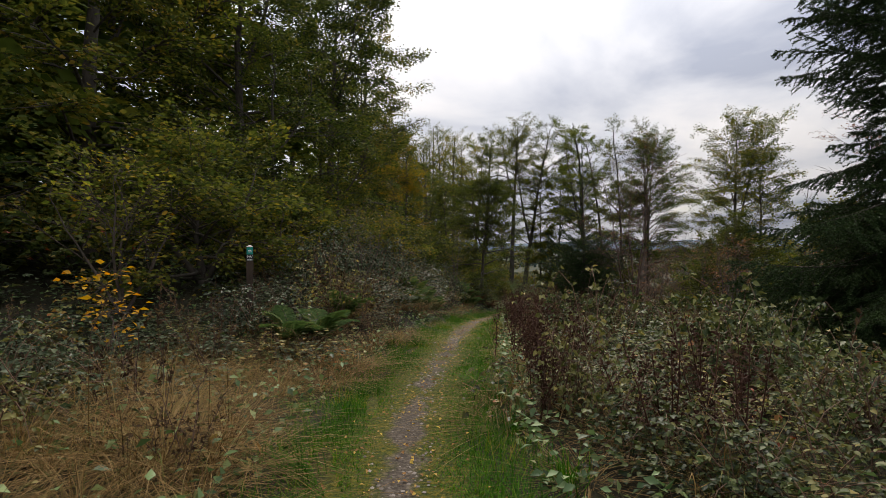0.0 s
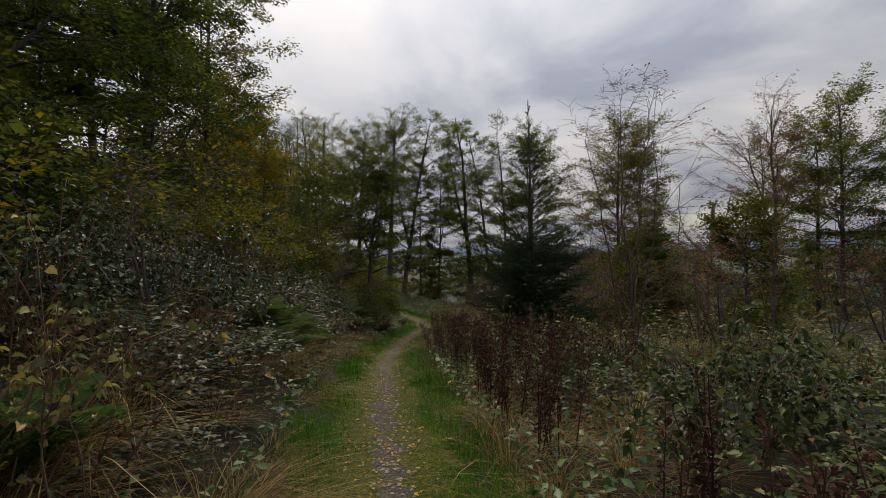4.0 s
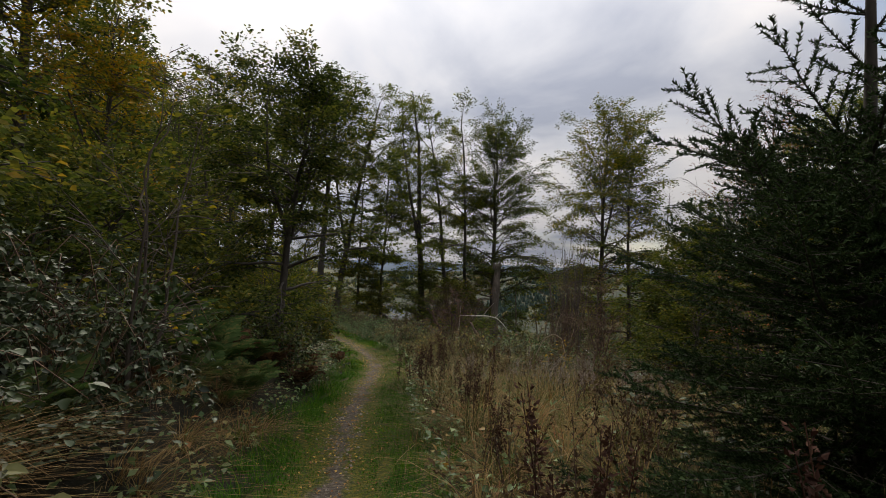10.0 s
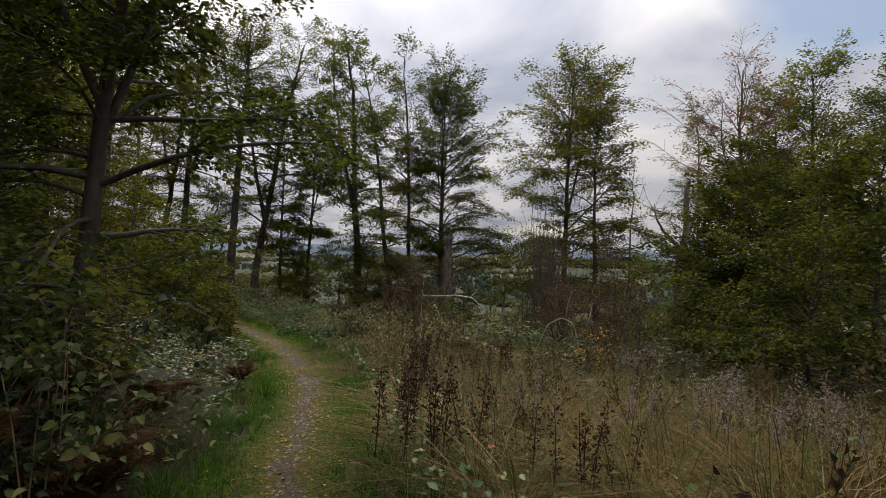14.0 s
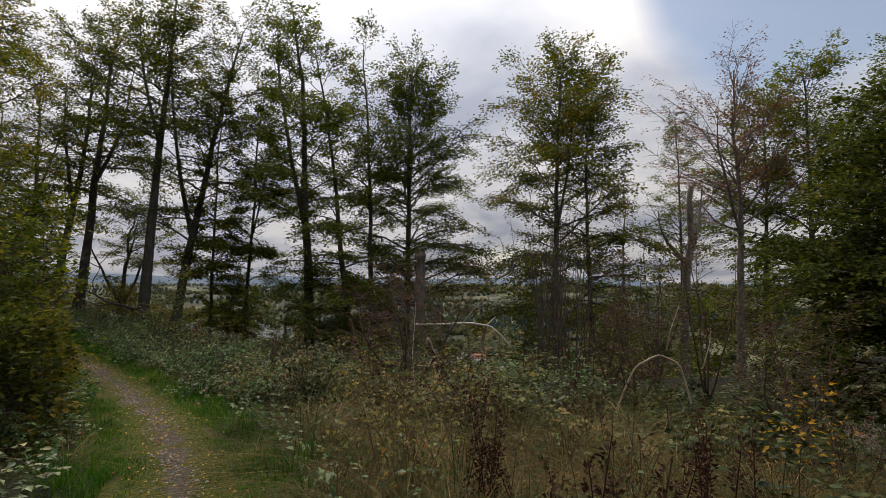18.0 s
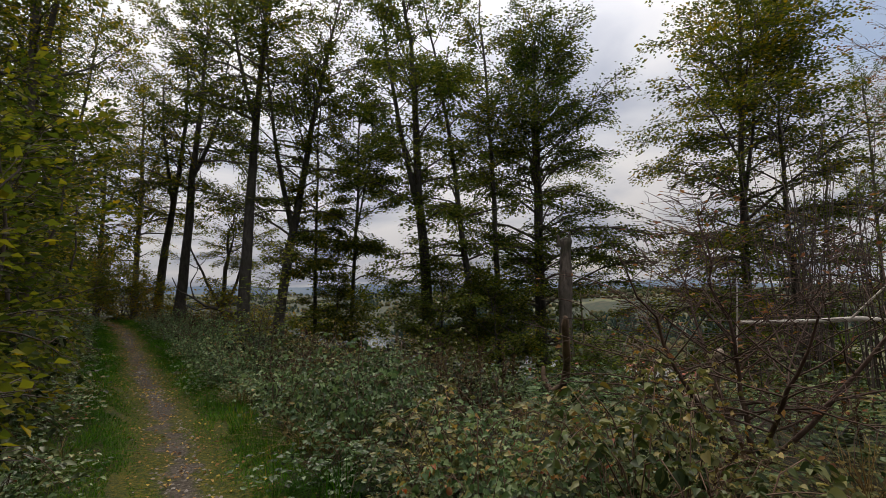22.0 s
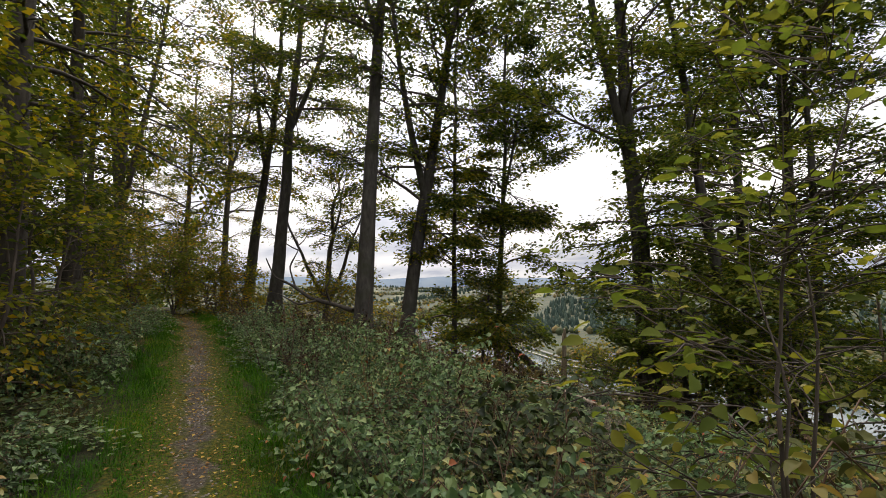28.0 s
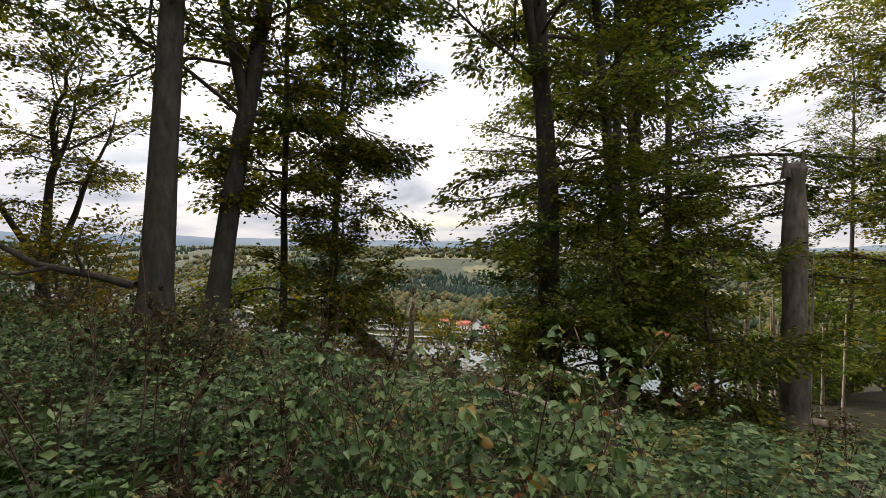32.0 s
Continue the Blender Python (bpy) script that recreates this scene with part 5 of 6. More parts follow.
DG = "dry grass tufts beside the path"
tufts(dry, sc(scatter(72, 0.8, 7.5, -3.6, -1.0, 11, 0.32), 0.7, 1.25, 0.85), "dry_grass_tuft", "tuft of long straw-coloured dry grass", DG)
tufts(dry, sc(scatter(40, 6, 24, -2.2, -0.95, 12, 0.45), 0.8, 1.3, 0.8), "dry_grass_tuft", "tuft of long straw-coloured dry grass", DG)
tufts(meadow, sc(scatter(86, 12, 34, 0.95, 3.8, 13, 0.42), 0.8, 1.35, 0.9), "dry_grass_tuft", "tuft of matted brown and green dry grass", DG)
tufts(dry, sc(scatter(26, 13, 33, 1.0, 4.5, 31, 0.8), 0.7, 1.1, 0.9), "dry_grass_tuft", "tuft of long straw-coloured dry grass", DG)
carpet([p[0] for p in dry], sc(scatter(60, 24, 33.5, 1.5, 5.5, 39, 0.5), 1.0, 1.6, 0.6) + sc(scatter(80, 8, 23, -3.4, -1.35, 46, 0.4), 0.7, 1.1, 0.75), "straw_grass", "long bleached grass beside the path", "grass", M_DRY)
carpet([p[0] for p in meadow], sc(scatter(90, 24, 34.5, 1.3, 6, 40, 0.5), 1.2, 1.8, 0.6), "dry_meadow", "matted brown and green grass of the clearing", "grass", M_MEADOW)
carpet([p[0] for p in meadow], sc(scatter(260, 12, 35, 3.4, 12, 23, 0.5), 1.0, 1.7, 0.9), "dry_meadow", "matted brown and green dry grass of the clearing", "grass", M_MEADOW)
carpet([p[0] for p in dry], sc(scatter(100, 16.5, 27, 1.6, 9, 29, 0.6), 0.9, 1.4, 0.9), "straw_grass", "patches of bleached grass in the clearing", "grass", M_DRY)
tufts(dry, sc(scatter(40, 3, 14, 0.9, 2.6, 14, 0.5), 0.7, 1.1, 0.9), "dry_grass_tuft", "tuft of long straw-coloured dry grass", DG)
carpet([p[0] for p in meadow], sc(scatter(60, 26, 58, -1.7, -0.9, 37, 0.4), 0.6, 1.0, 0.8) + sc(scatter(60, 29, 58, 0.75, 1.9, 32, 0.4), 0.6, 1.0, 0.8), "verge_tussocks", "matted grass between the path and the brambles", "grass", M_MEADOW)
tufts(dry, sc(scatter(36, 27, 60, 0.9, 6, 15, 0.7), 0.8, 1.3, 0.9), "dry_grass_tuft", "tuft of dry grass among brambles", DG)
tufts(lush, sc(scatter(90, 1, 58, -1.2, -0.6, 16, 0.35), 0.6, 1.0, 0.8) + sc(scatter(80, 1, 58, 0.6, 1.2, 17, 0.35), 0.6, 1.0, 0.8), "green_grass_tuft", "tuft of fresh green verge grass", "green grass tufts on the verges")

carpet([p[0] for p in dry], sc(scatter(80, 56, 69, 1.4, 9, 18, 0.7), 0.8, 1.3, 0.8), "knoll_grass", "yellow dry grass on the knoll", "grass", M_DRY)
carpet([p[1] for p in pale], sc(scatter(30, 55, 68, 1.4, 9, 19, 1.1), 0.7, 1.0, 0.6), "knoll_brambles", "low greyish brambles on the knoll", "bushes", M_BRAMBLE_PALE)


def verge_grass():
    rg = np.random.default_rng(55)
    n = 270000
    y = 66 - 67 * rg.random(n)
    d = rg.normal(0.52, 0.25, n) * np.where(rg.random(n) < 0.5, 1, -1)
    edge = 0.16 * rg.random(n) ** 0.7 - 0.02 + 0.16 * wave(d * 2, y, 0.45, 9) + 0.10 * wave(d * 5, y, 0.17, 10)
    keep = (np.abs(d) > edge) & (wave(d * 4, y, 0.3, 12) > -0.55)
    y, d = y[keep], d[keep]
    x = path_x(y) + d
    root = np.stack([x, y, height(x, y) - 0.004], 1)
    hh = (0.022 + 0.135 * ramp01(np.abs(d), 0.30, 0.85)) * rg.uniform(0.5, 1.5, len(x)) * (1 + 0.5 * wave(x, y, 0.35, 14))
    g = Geo()
    blades(g, root, rg.normal(0, 0.65, (len(x), 2)) * hh[:, None], hh, 0.007 * rg.uniform(0.6, 1.6, len(x)), 1)
    tagged(new("verge_grass", g.mesh("verge_grass", M_GRASS)), "short green grass along both sides of the path", "grass", kind="stuff")


verge_grass()


def gravel():
    rg = np.random.default_rng(58)
    n = 7000
    y = rg.uniform(0, 60, n)
    x = path_x(y) + rg.normal(0, 0.11, n)
    s = rg.uniform(0.006, 0.022, n)[:, None, None]
    o = np.array([(1, 0, 0), (0, 1, 0), (-1, 0, 0), (0, -1, 0), (0, 0, 0.6), (0, 0, -0.6)], float)[None] * rg.uniform(0.6, 1.3, (n, 6, 1))
    a = rg.uniform(0, 6.28, n)
    c, w = np.cos(a)[:, None], np.sin(a)[:, None]
    v = np.stack([o[..., 0] * c - o[..., 1] * w, o[..., 0] * w + o[..., 1] * c, o[..., 2]], -1) * s + np.stack([x, y, height(x, y) + 0.004], 1)[:, None]
    t = np.array([[0, 1, 4], [1, 2, 4], [2, 3, 4], [3, 0, 4]])
    g = Geo()
    g.add(v.reshape(-1, 3), (np.arange(n)[:, None, None] * 6 + t[None]).reshape(-1, 3))
    tagged(new("path_gravel", g.mesh("path_gravel", M_STONE)), "small grey stones trodden into the path", "gravel", kind="stuff")


M_STONE = leaf_material("path_stones", [(0.0, (0.045, 0.036, 0.028)), (0.5, (0.115, 0.096, 0.078)), (1.0, (0.27, 0.24, 0.21))], rough=0.8, through_light=0.0, spec=0.2)
gravel()


def litter():
    rg = np.random.default_rng(56)
    n = 7000
    y = 66 - 67 * rg.random(n) ** 1.5
    d = np.where(rg.random(n) < 0.45, rg.normal(0, 0.16, n), rg.normal(0, 0.40, n))
    x = path_x(y) + d
    g = Geo()
    p = np.stack([x, y, height(x, y) + 0.012 + 0.02 * rg.random(n)], 1)
    f = rg.normal(0, 1, (n, 3)) * [1, 1, 0.15]
    sz = rg.uniform(0.02, 0.05, n)
    leaves(g, p, f, np.array([0, 0, 1.0]) + rg.normal(0, 0.25, (n, 3)), sz, sz * 0.65, 0.2)
    tagged(new("fallen_leaves", g.mesh("fallen_leaves", M_FALLEN)), "brown and yellow fallen leaves lying on the path", "leaf litter", kind="stuff")


litter()


def underlayer():
    """Low mixed herbs that close the gaps between the bushes."""
    rg = np.random.default_rng(57)
    n = 52000
    y = rg.uniform(-2, 62, n)
    sd = rg.random(n)
    d = np.where(sd < 0.42, -1.0 - 6.5 * rg.random(n) ** 1.5, 0.95 + 11 * rg.random(n) ** 1.8)
    x = path_x(y) + d
    p = np.stack([x, y, height(x, y) + 0.30 * rg.random(n) ** 1.6], 1)
    f = rg.normal(0, 1, (n, 3)) * [1, 1, 0.4]
    sz = rg.uniform(0.05, 0.11, n)
    g = Geo()
    leaves(g, p, f, np.array([0, 0, 1.0]) + rg.normal(0, 0.5, (n, 3)), sz, sz * 0.6, 0.15)
    tagged(new("low_herbs", g.mesh("low_herbs", M_BRAMBLE)), "low mixed herbs and creepers under the bushes", "undergrowth", kind="stuff")


underlayer()


def brow():
    """Rust-coloured grass and bracken along the brow, and brambles on the slope before it."""
    rg = np.random.default_rng(71)
    spots = []
    for _ in range(900):
        x, y = rg.uniform(5.5, 24), rg.uniform(44, 68)
        e = 0.55 * x + 0.835 * y
        if 53.5 < e < 61.5 and x - float(path_x(y)) > 2.2:
            s = rg.uniform(1.0, 1.8)
            spots.append((x, y, s, s * rg.uniform(0.5, 0.9)))
    return spots[:300]


M_BROW = leaf_material("rusty_brow_grass", [(0.0, (0.035, 0.022, 0.010)), (0.35, (0.13, 0.075, 0.028)), (0.6, (0.24, 0.15, 0.05)), (0.8, (0.11, 0.10, 0.03)), (1.0, (0.34, 0.22, 0.08))], through_light=0.35)
carpet([tuft_proto(320 + i, 100, 0.62, 0.8, 0.010).mesh("blades", M_BROW) for i in range(3)], brow(), "brow_grass", "rust-coloured tall grass along the brow", "grass", M_BROW)
carpet([bramble_proto(280 + k, M_VARIED, 9, 7, 1.0, 0.7, 0.10, False)[1] for k in range(3)], brow()[::5], "brow_brambles", "brambles with yellow leaves along the brow", "bushes", M_VARIED)
carpet([bramble_proto(285 + k, M_BRAMBLE, 10, 8, 1.0, 0.7, 0.105, False)[1] for k in range(3)], sc(scatter(110, 38, 57, 4, 13, 72, 0.8), 0.8, 1.1, 0.8), "bramble_thicket", "low bramble thicket on the slope", "bushes", M_BRAMBLE)

# ---------------------------------------------------------------- smaller plants
def fern_frond(seed, L=0.75, mat=M_FERN):
    rg = np.random.default_rng(seed)
    g = Geo()
    s = np.linspace(0, 1, 9)
    c = np.stack([0 * s, L * s * (1 - 0.15 * s), L * (0.75 * s - 0.72 * s * s)], 1)
    tube(g, c, np.linspace(0.005, 0.001, 9), 3, 0, cap=False)
    n = 22
    u = np.linspace(0.12, 0.97, n)
    p, d = along(c, u)
    ln = L * 0.24 * np.sin(np.pi * np.clip(u * 0.9 + 0.08, 0, 1)) ** 0.8 + 0.012
    for side in (-1, 1):
        f = np.stack([np.full(n, side * 1.0), 0.35 + 0 * u, -0.18 + rg.normal(0, 0.06, n)], 1)
        # each leaflet: three overlapping lobes that taper
        for a, b_, w in ((0.0, 0.5, 0.05), (0.3, 0.8, 0.038), (0.6, 1.0, 0.026)):
            leaves(g, p + unit(f) * (ln * a)[:, None], f, np.array([[0, -0.2, 1.0]]) + rg.normal(0, 0.12, (n, 3)), ln * (b_ - a) * 1.1, w * L / 0.75, 0.05)
    return g.mesh("frond", mat)


FROND = [fern_frond(400 + i, 0.7 + 0.1 * i) for i in range(3)]


DEAD_FROND = [fern_frond(410 + i, 0.6 + 0.12 * i, M_BRACKEN) for i in range(3)]


def fern(x, y, s, seed, fresh=True):
    rg = np.random.default_rng(seed)
    ob = thing("fern", x, y, float(height(x, y)), "arching green fern with yellowing fronds" if fresh else "withered red-brown bracken drooping to the ground", "fern", "ferns beside the path")
    n = 12
    for i in range(n):
        fr = new("frond", (FROND if fresh else DEAD_FROND)[i % 3])
        fr.parent = ob
        fr.matrix_basis = pose(0, 0, 0.05, rg.uniform(16, 52), 0, i * 360 / n + rg.uniform(-14, 14)) @ Matrix.Scale(s * rg.uniform(0.6, 0.95), 4)


for i, (x, y, s) in enumerate(((-0.95, 14.5, 1.2), (-1.1, 13.5, 1.0), (1.15, 23.2, 1.1), (0.85, 23.5, 1.15), (1.35, 23.9, 1.1), (0.45, 23.1, 1.1), (0.8, 24.1, 1.2), (0.35, 23.7, 1.2), (1.3, 24.9, 1.1), (-0.1, 23.2, 1.1), (0.7, 22.8, 0.9), (-0.35, 16.6, 1.0), (-0.95, 15.2, 1.35), (-1.2, 14.9, 1.25), (-0.7, 15.6, 1.2), (-2.0, 8.2, 1.15), (-2.35, 7.7, 1.1), (-1.9, 9.6, 1.1), (0.2, 25.2, 1.2), (-0.3, 24.0, 1.2), (1.9, 31.0, 1.0), (1.2, 29.8, 1.0), (-1.6, 15.6, 1.0), (-0.1, 20.0, 0.9))):
    fern(x, y, s, 420 + i)


for i, (x, y, s) in enumerate(((2.3, 26.0, 1.0), (2.1, 26.9, 1.1), (2.6, 27.6, 0.9), (1.7, 25.6, 1.0), (1.1, 24.6, 0.9), (0.2, 21.4, 0.9), (3.9, 30.6, 0.8))):
    fern(x, y, s, 450 + i, False)


def dock_proto(seed, n=8, h=1.1):
    """Dead upright dock stalks with clustered dark seeds."""
    rg = np.random.default_rng(seed)
    sg, lg = Geo(), Geo()
    P, D = [], []
    for _ in range(n):
        a, r = rg.uniform(0, 6.283), abs(rg.normal(0, 0.16))
        hh = h * rg.uniform(0.6, 1.1)
        l = bend((math.sin(a) * r, math.cos(a) * r, 0), (rg.normal(0, 0.1), rg.normal(0, 0.1), 1), hh, 6, 0, 0.05, rg)
        tube(sg, l, np.linspace(0.008, 0.003, 7), 4, 0, cap=False)
        p, d = along(l, 0.30 + 0.699 * rg.random(90))
        P.append(p); D.append(d)
    P, D = np.concatenate(P), np.concatenate(D)
    m = len(P)
    o = rg.normal(0, 1, (m, 3)) * [1, 1, 0.5]
    leaves(lg, P + o * 0.018, o + [0, 0, 0.6], rg.normal(0, 1, (m, 3)), rg.uniform(0.022, 0.05, m), rg.uniform(0.014, 0.026, m), 0.2)
    return sg.mesh("stalk_mass", M_DOCK), lg.mesh("seed_mass", M_DOCK)


DOCK = [dock_proto(440 + i) for i in range(3)]


def two_part(protos, names, spots, name, label, category, group):
    made = {}
    for i, (x, y, s) in enumerate(spots):
        k = i % len(protos)
        m = pose(x, y, float(height(x, y)) - 0.02, 0, 0, 77 * i) @ Matrix.Scale(s, 4)
        if k in made:
            ob = copy_thing(made[k], m)
        else:
            ob = made[k] = tagged(new(name), label, category, group)
            for pn, me in zip(names, protos[k]):
                part(pn, me, ob, kind="stuff")
        ob.matrix_basis = m


two_part(DOCK, ("stalk_mass", "seed_mass"), ((0.95, 4.9, 0.95), (1.2, 5.6, 1.0), (1.1, 6.3, 1.0), (1.65, 3.9, 1.1), (1.95, 3.6, 1.05), (1.15, 7.0, 1.0), (1.35, 7.9, 1.05), (1.5, 10.4, 1.0), (1.6, 8.8, 0.95), (1.5, 11.4, 1.0), (1.7, 12.3, 1.0), (1.9, 13.1, 0.95), (2.25, 17.4, 0.95), (2.6, 18.2, 1.0), (2.5, 16.7, 0.9),
    (4.65, 25.7, 1.0), (4.2, 22.6, 0.8), (3.5, 20.6, 0.7), (1.9, 14.4, 0.9), (2.15, 15.5, 0.95), (2.4, 12.0, 1.0), (2.0, 7.4, 1.0), (2.9, 17.0, 1.0), (4.9, 26.8, 0.8), (5.2, 24.6, 0.8), (6.2, 29.0, 0.9), (7.0, 30.5, 0.9), (8.2, 29.5, 1.0), (2.6, 13.5, 1.0), (3.0, 14.2, 1.05), (3.4, 13.2, 0.95), (2.3, 14.9, 1.0), (3.8, 14.4, 1.0), (2.9, 15.4, 0.95), (4.2, 13.4, 0.9)),
    "dock_stalks", "dead red-brown dock stalks full of seed", "dead plant", "dock stalks beside the path")


def seed_proto(seed):
    rg = np.random.default_rng(seed)
    sg, lg = Geo(), Geo()
    P = []
    for _ in range(9):
        l = bend((rg.normal(0, 0.15), rg.normal(0, 0.15), 0), (rg.normal(0, 0.2), rg.normal(0, 0.2), 1), rg.uniform(0.6, 1.0), 6, -0.2, 0.08, rg)
        tube(sg, l, np.linspace(0.005, 0.0015, 7), 3, 0, cap=False)
        p, _ = along(l, 0.62 + 0.379 * rg.random(60))
        P.append(p + rg.normal(0, 0.028, p.shape))
    P = np.concatenate(P)
    m = len(P)
    leaves(lg, P, rg.normal(0, 1, (m, 3)), rg.normal(0, 1, (m, 3)), rg.uniform(0.02, 0.045, m), 0.012, 0.1)
    return sg.mesh("stalks", M_TWIG), lg.mesh("fluff", M_SEEDHEAD)


two_part([seed_proto(460 + i) for i in range(3)], ("stalk_mass", "fluff"), ((6.5, 25.4, 1.0), (7.1, 25.0, 1.1), (6.9, 24.3, 1.0), (7.6, 24.2, 1.1), (7.5, 22.6, 1.0), (8.2, 25.4, 1.0), (7.9, 23.4, 0.9), (6.0, 26.2, 0.9), (9.0, 24.6, 1.0), (9.0, 48.6, 0.8), (8.3, 47.2, 0.8), (11.2, 29.0, 1.0), (11.5, 29.4, 0.9), (10.9, 28.7, 0.8)),
    "seeding_willowherb", "dry stalks with pale fluffy seed heads", "dead plant", "fluffy seed heads in the clearing")


def weed_proto(seed, h=0.85):
    """Withered branching weeds: thin stems with curled small leaves."""
    rg = np.random.default_rng(seed)
    sg, lg = Geo(), Geo()
    P, D = [], []
    for _ in range(8):
        l = bend((rg.normal(0, 0.16), rg.normal(0, 0.16), 0), (rg.normal(0, 0.28), rg.normal(0, 0.28), 1), h * rg.uniform(0.55, 1.15), 6, -0.1, 0.09, rg)
        tube(sg, l, np.linspace(0.006, 0.002, 7), 3, 0, cap=False)
        for _ in range(4):
            p, d = along(l, [rg.uniform(0.35, 0.95)])
            w = bend(p[0], d[0] + rg.normal(0, 0.6, 3), rg.uniform(0.12, 0.3), 3, 0.2, 0.1, rg)
            tube(sg, w, np.linspace(0.003, 0.001, 4), 3, 0, cap=False)
            p, d = along(w, rg.random(9) * 0.999)
            P.append(p); D.append(d)
    P, D = np.concatenate(P), np.concatenate(D)
    m = len(P)
    leaves(lg, P, D + rg.normal(0, 0.7, (m, 3)), rg.normal(0, 1, (m, 3)) + [0, 0, 0.6], rg.uniform(0.025, 0.06, m), rg.uniform(0.012, 0.03, m), 0.3)
    return sg.mesh("stalk_mass", M_REDTWIG), lg.mesh("leaf_mass", M_WEED)


WEED = [weed_proto(480 + i, 0.8 + 0.1 * i) for i in range(4)]
rg8 = np.random.default_rng(81)
with_scale = lambda pts, lo, hi: [(x, y, rg8.uniform(lo, hi)) for x, y in pts]
two_part(WEED, ("stalk_mass", "leaf_mass"), with_scale(scatter(18, 2.4, 14, 1.1, 4.5, 41, 0.7), 0.8, 1.2) + with_scale(scatter(20, 1.5, 22, -4.5, -1.5, 42, 0.8), 0.7, 1.2) + with_scale(scatter(50, 14, 35, 1.2, 7, 43, 0.7), 0.7, 1.2) + with_scale(scatter(34, 35, 58, 1.2, 7, 44, 0.9), 0.9, 1.35),
    "withered_weed", "withered brown weed with curled leaves", "dead plant", "withered weeds in the undergrowth")


# ---------------------------------------------------------------- post, snag, stumps, dead wood
def flat(name, pts, mat, parent, label=""):
    g = Geo()
    pts = np.asarray(pts, float)
    g.add(pts, quad=[[0, 1, 2, 3]])
    return part(name, g.mesh(name, mat), parent, label)


def waymark_post():
    x, y = -3.3, 8.6
    z0 = float(height(x, y)) - 0.1
    top = 1.53 - z0
    ob = thing("waymark_post", x, y, z0, "dark wooden waymark post with green and black trail badge", "signpost", rz=20)
    g = bmesh.new()
    bmesh.ops.create_cube(g, size=1.0)
    bmesh.ops.scale(g, vec=(0.11, 0.11, top), verts=g.verts)
    bmesh.ops.translate(g, vec=(0, 0, top / 2), verts=g.verts)
    bmesh.ops.bevel(g, geom=g.edges[:], offset=0.008, segments=2, affect="EDGES")
    me = bpy.data.meshes.new("post_shaft")
    g.to_mesh(me)
    me.materials.append(bark_material("dark_post_wood", (0.022, 0.016, 0.012), (0.06, 0.042, 0.03), 14))
    part("shaft", me, ob)
    cap = Geo()
    w, h = 0.058, 0.03
    cap.add([(-w, -w, top), (w, -w, top), (w, w, top), (-w, w, top), (0, 0, top + h)], tri=[[0, 1, 4], [1, 2, 4], [2, 3, 4], [3, 0, 4]])
    part("cap", cap.mesh("cap", plain_material("pale_cap", (0.5, 0.48, 0.44), (0.68, 0.66, 0.6))), ob, "pale pointed cap")
    teal, black, white = plain_material("teal_badge", (0.0, 0.20, 0.16), (0.01, 0.26, 0.20), rough=0.4), plain_material("black_badge", (0.015, 0.015, 0.017), (0.03, 0.03, 0.03), rough=0.4), plain_material("white_paint", (0.75, 0.75, 0.72), (0.82, 0.82, 0.8))
    yb = -0.0575
    q = lambda x0, x1, a, b, dy=0: [(x0, yb - dy, a), (x1, yb - dy, a), (x1, yb - dy, b), (x0, yb - dy, b)]
    flat("green_badge", q(-0.05, 0.05, top - 0.13, top - 0.01), teal, ob, "teal green badge")
    flat("black_badge", q(-0.05, 0.05, top - 0.24, top - 0.134), black, ob, "black lettered badge")
    a = np.radians(np.linspace(15, 165, 10))
    arc = Geo()
    o, i_ = np.stack([0.03 * np.cos(a), 0 * a + yb - 0.004, top - 0.085 + 0.03 * np.sin(a)], 1), np.stack([0.02 * np.cos(a), 0 * a + yb - 0.004, top - 0.085 + 0.02 * np.sin(a)], 1)
    k = np.arange(9)
    arc.add(np.concatenate([o, i_]), quad=np.stack([k, k + 1, k + 11, k + 10], -1))
    part("arch_mark", arc.mesh("arch_mark", white), ob)
    flat("bar_mark", q(-0.03, 0.03, top - 0.092, top - 0.085, 0.004), white, ob)
    for j in range(2):
        flat("text_bar", q(-0.04, 0.04, top - 0.214 - 0.016 * j, top - 0.206 - 0.016 * j, 0.004), white, ob)
    cu = bpy.data.curves.new("letters", "FONT")
    cu.body, cu.size, cu.align_x, cu.extrude = "PW", 0.06, "CENTER", 0.001
    t = new("letters", cu)
    t.data.materials.append(white)
    t.parent = ob
    t.matrix_basis = pose(0, yb - 0.004, top - 0.19, 90, 0, 0)


waymark_post()


def dead_limb(name, lines, label, mat, category="dead branch", sides=8):
    """Dead wood from lines of (x, y, z, radius); every further line is a side branch."""
    x, y, z, _ = lines[0][0]
    ob = thing(name, x, y, z, label, category)
    for i, ln in enumerate(lines):
        a = np.array(ln, float)
        s = np.linspace(0, len(a) - 1, (len(a) - 1) * 5 + 1)
        f = np.stack([np.interp(s, np.arange(len(a)), a[:, k]) for k in range(4)], 1)
        f[1:-1] = (f[:-2] + f[2:] + 2 * f[1:-1]) / 4
        rg = np.random.default_rng(int(abs(x) * 100) + i)
        f[:, :3] += np.cumsum(rg.normal(0, 0.06, (len(f), 3)), 0) * f[:, 3:4] - [x, y, z]
        f[:, 3] *= 1 + 0.10 * np.sin(np.arange(len(f)) * 1.1 + x)
        g = Geo()
        tube(g, f[:, :3], f[:, 3], sides, 0.05)
        part("stem" if i == 0 else "side_branch", g.mesh("stem", mat, True), ob)
    return ob


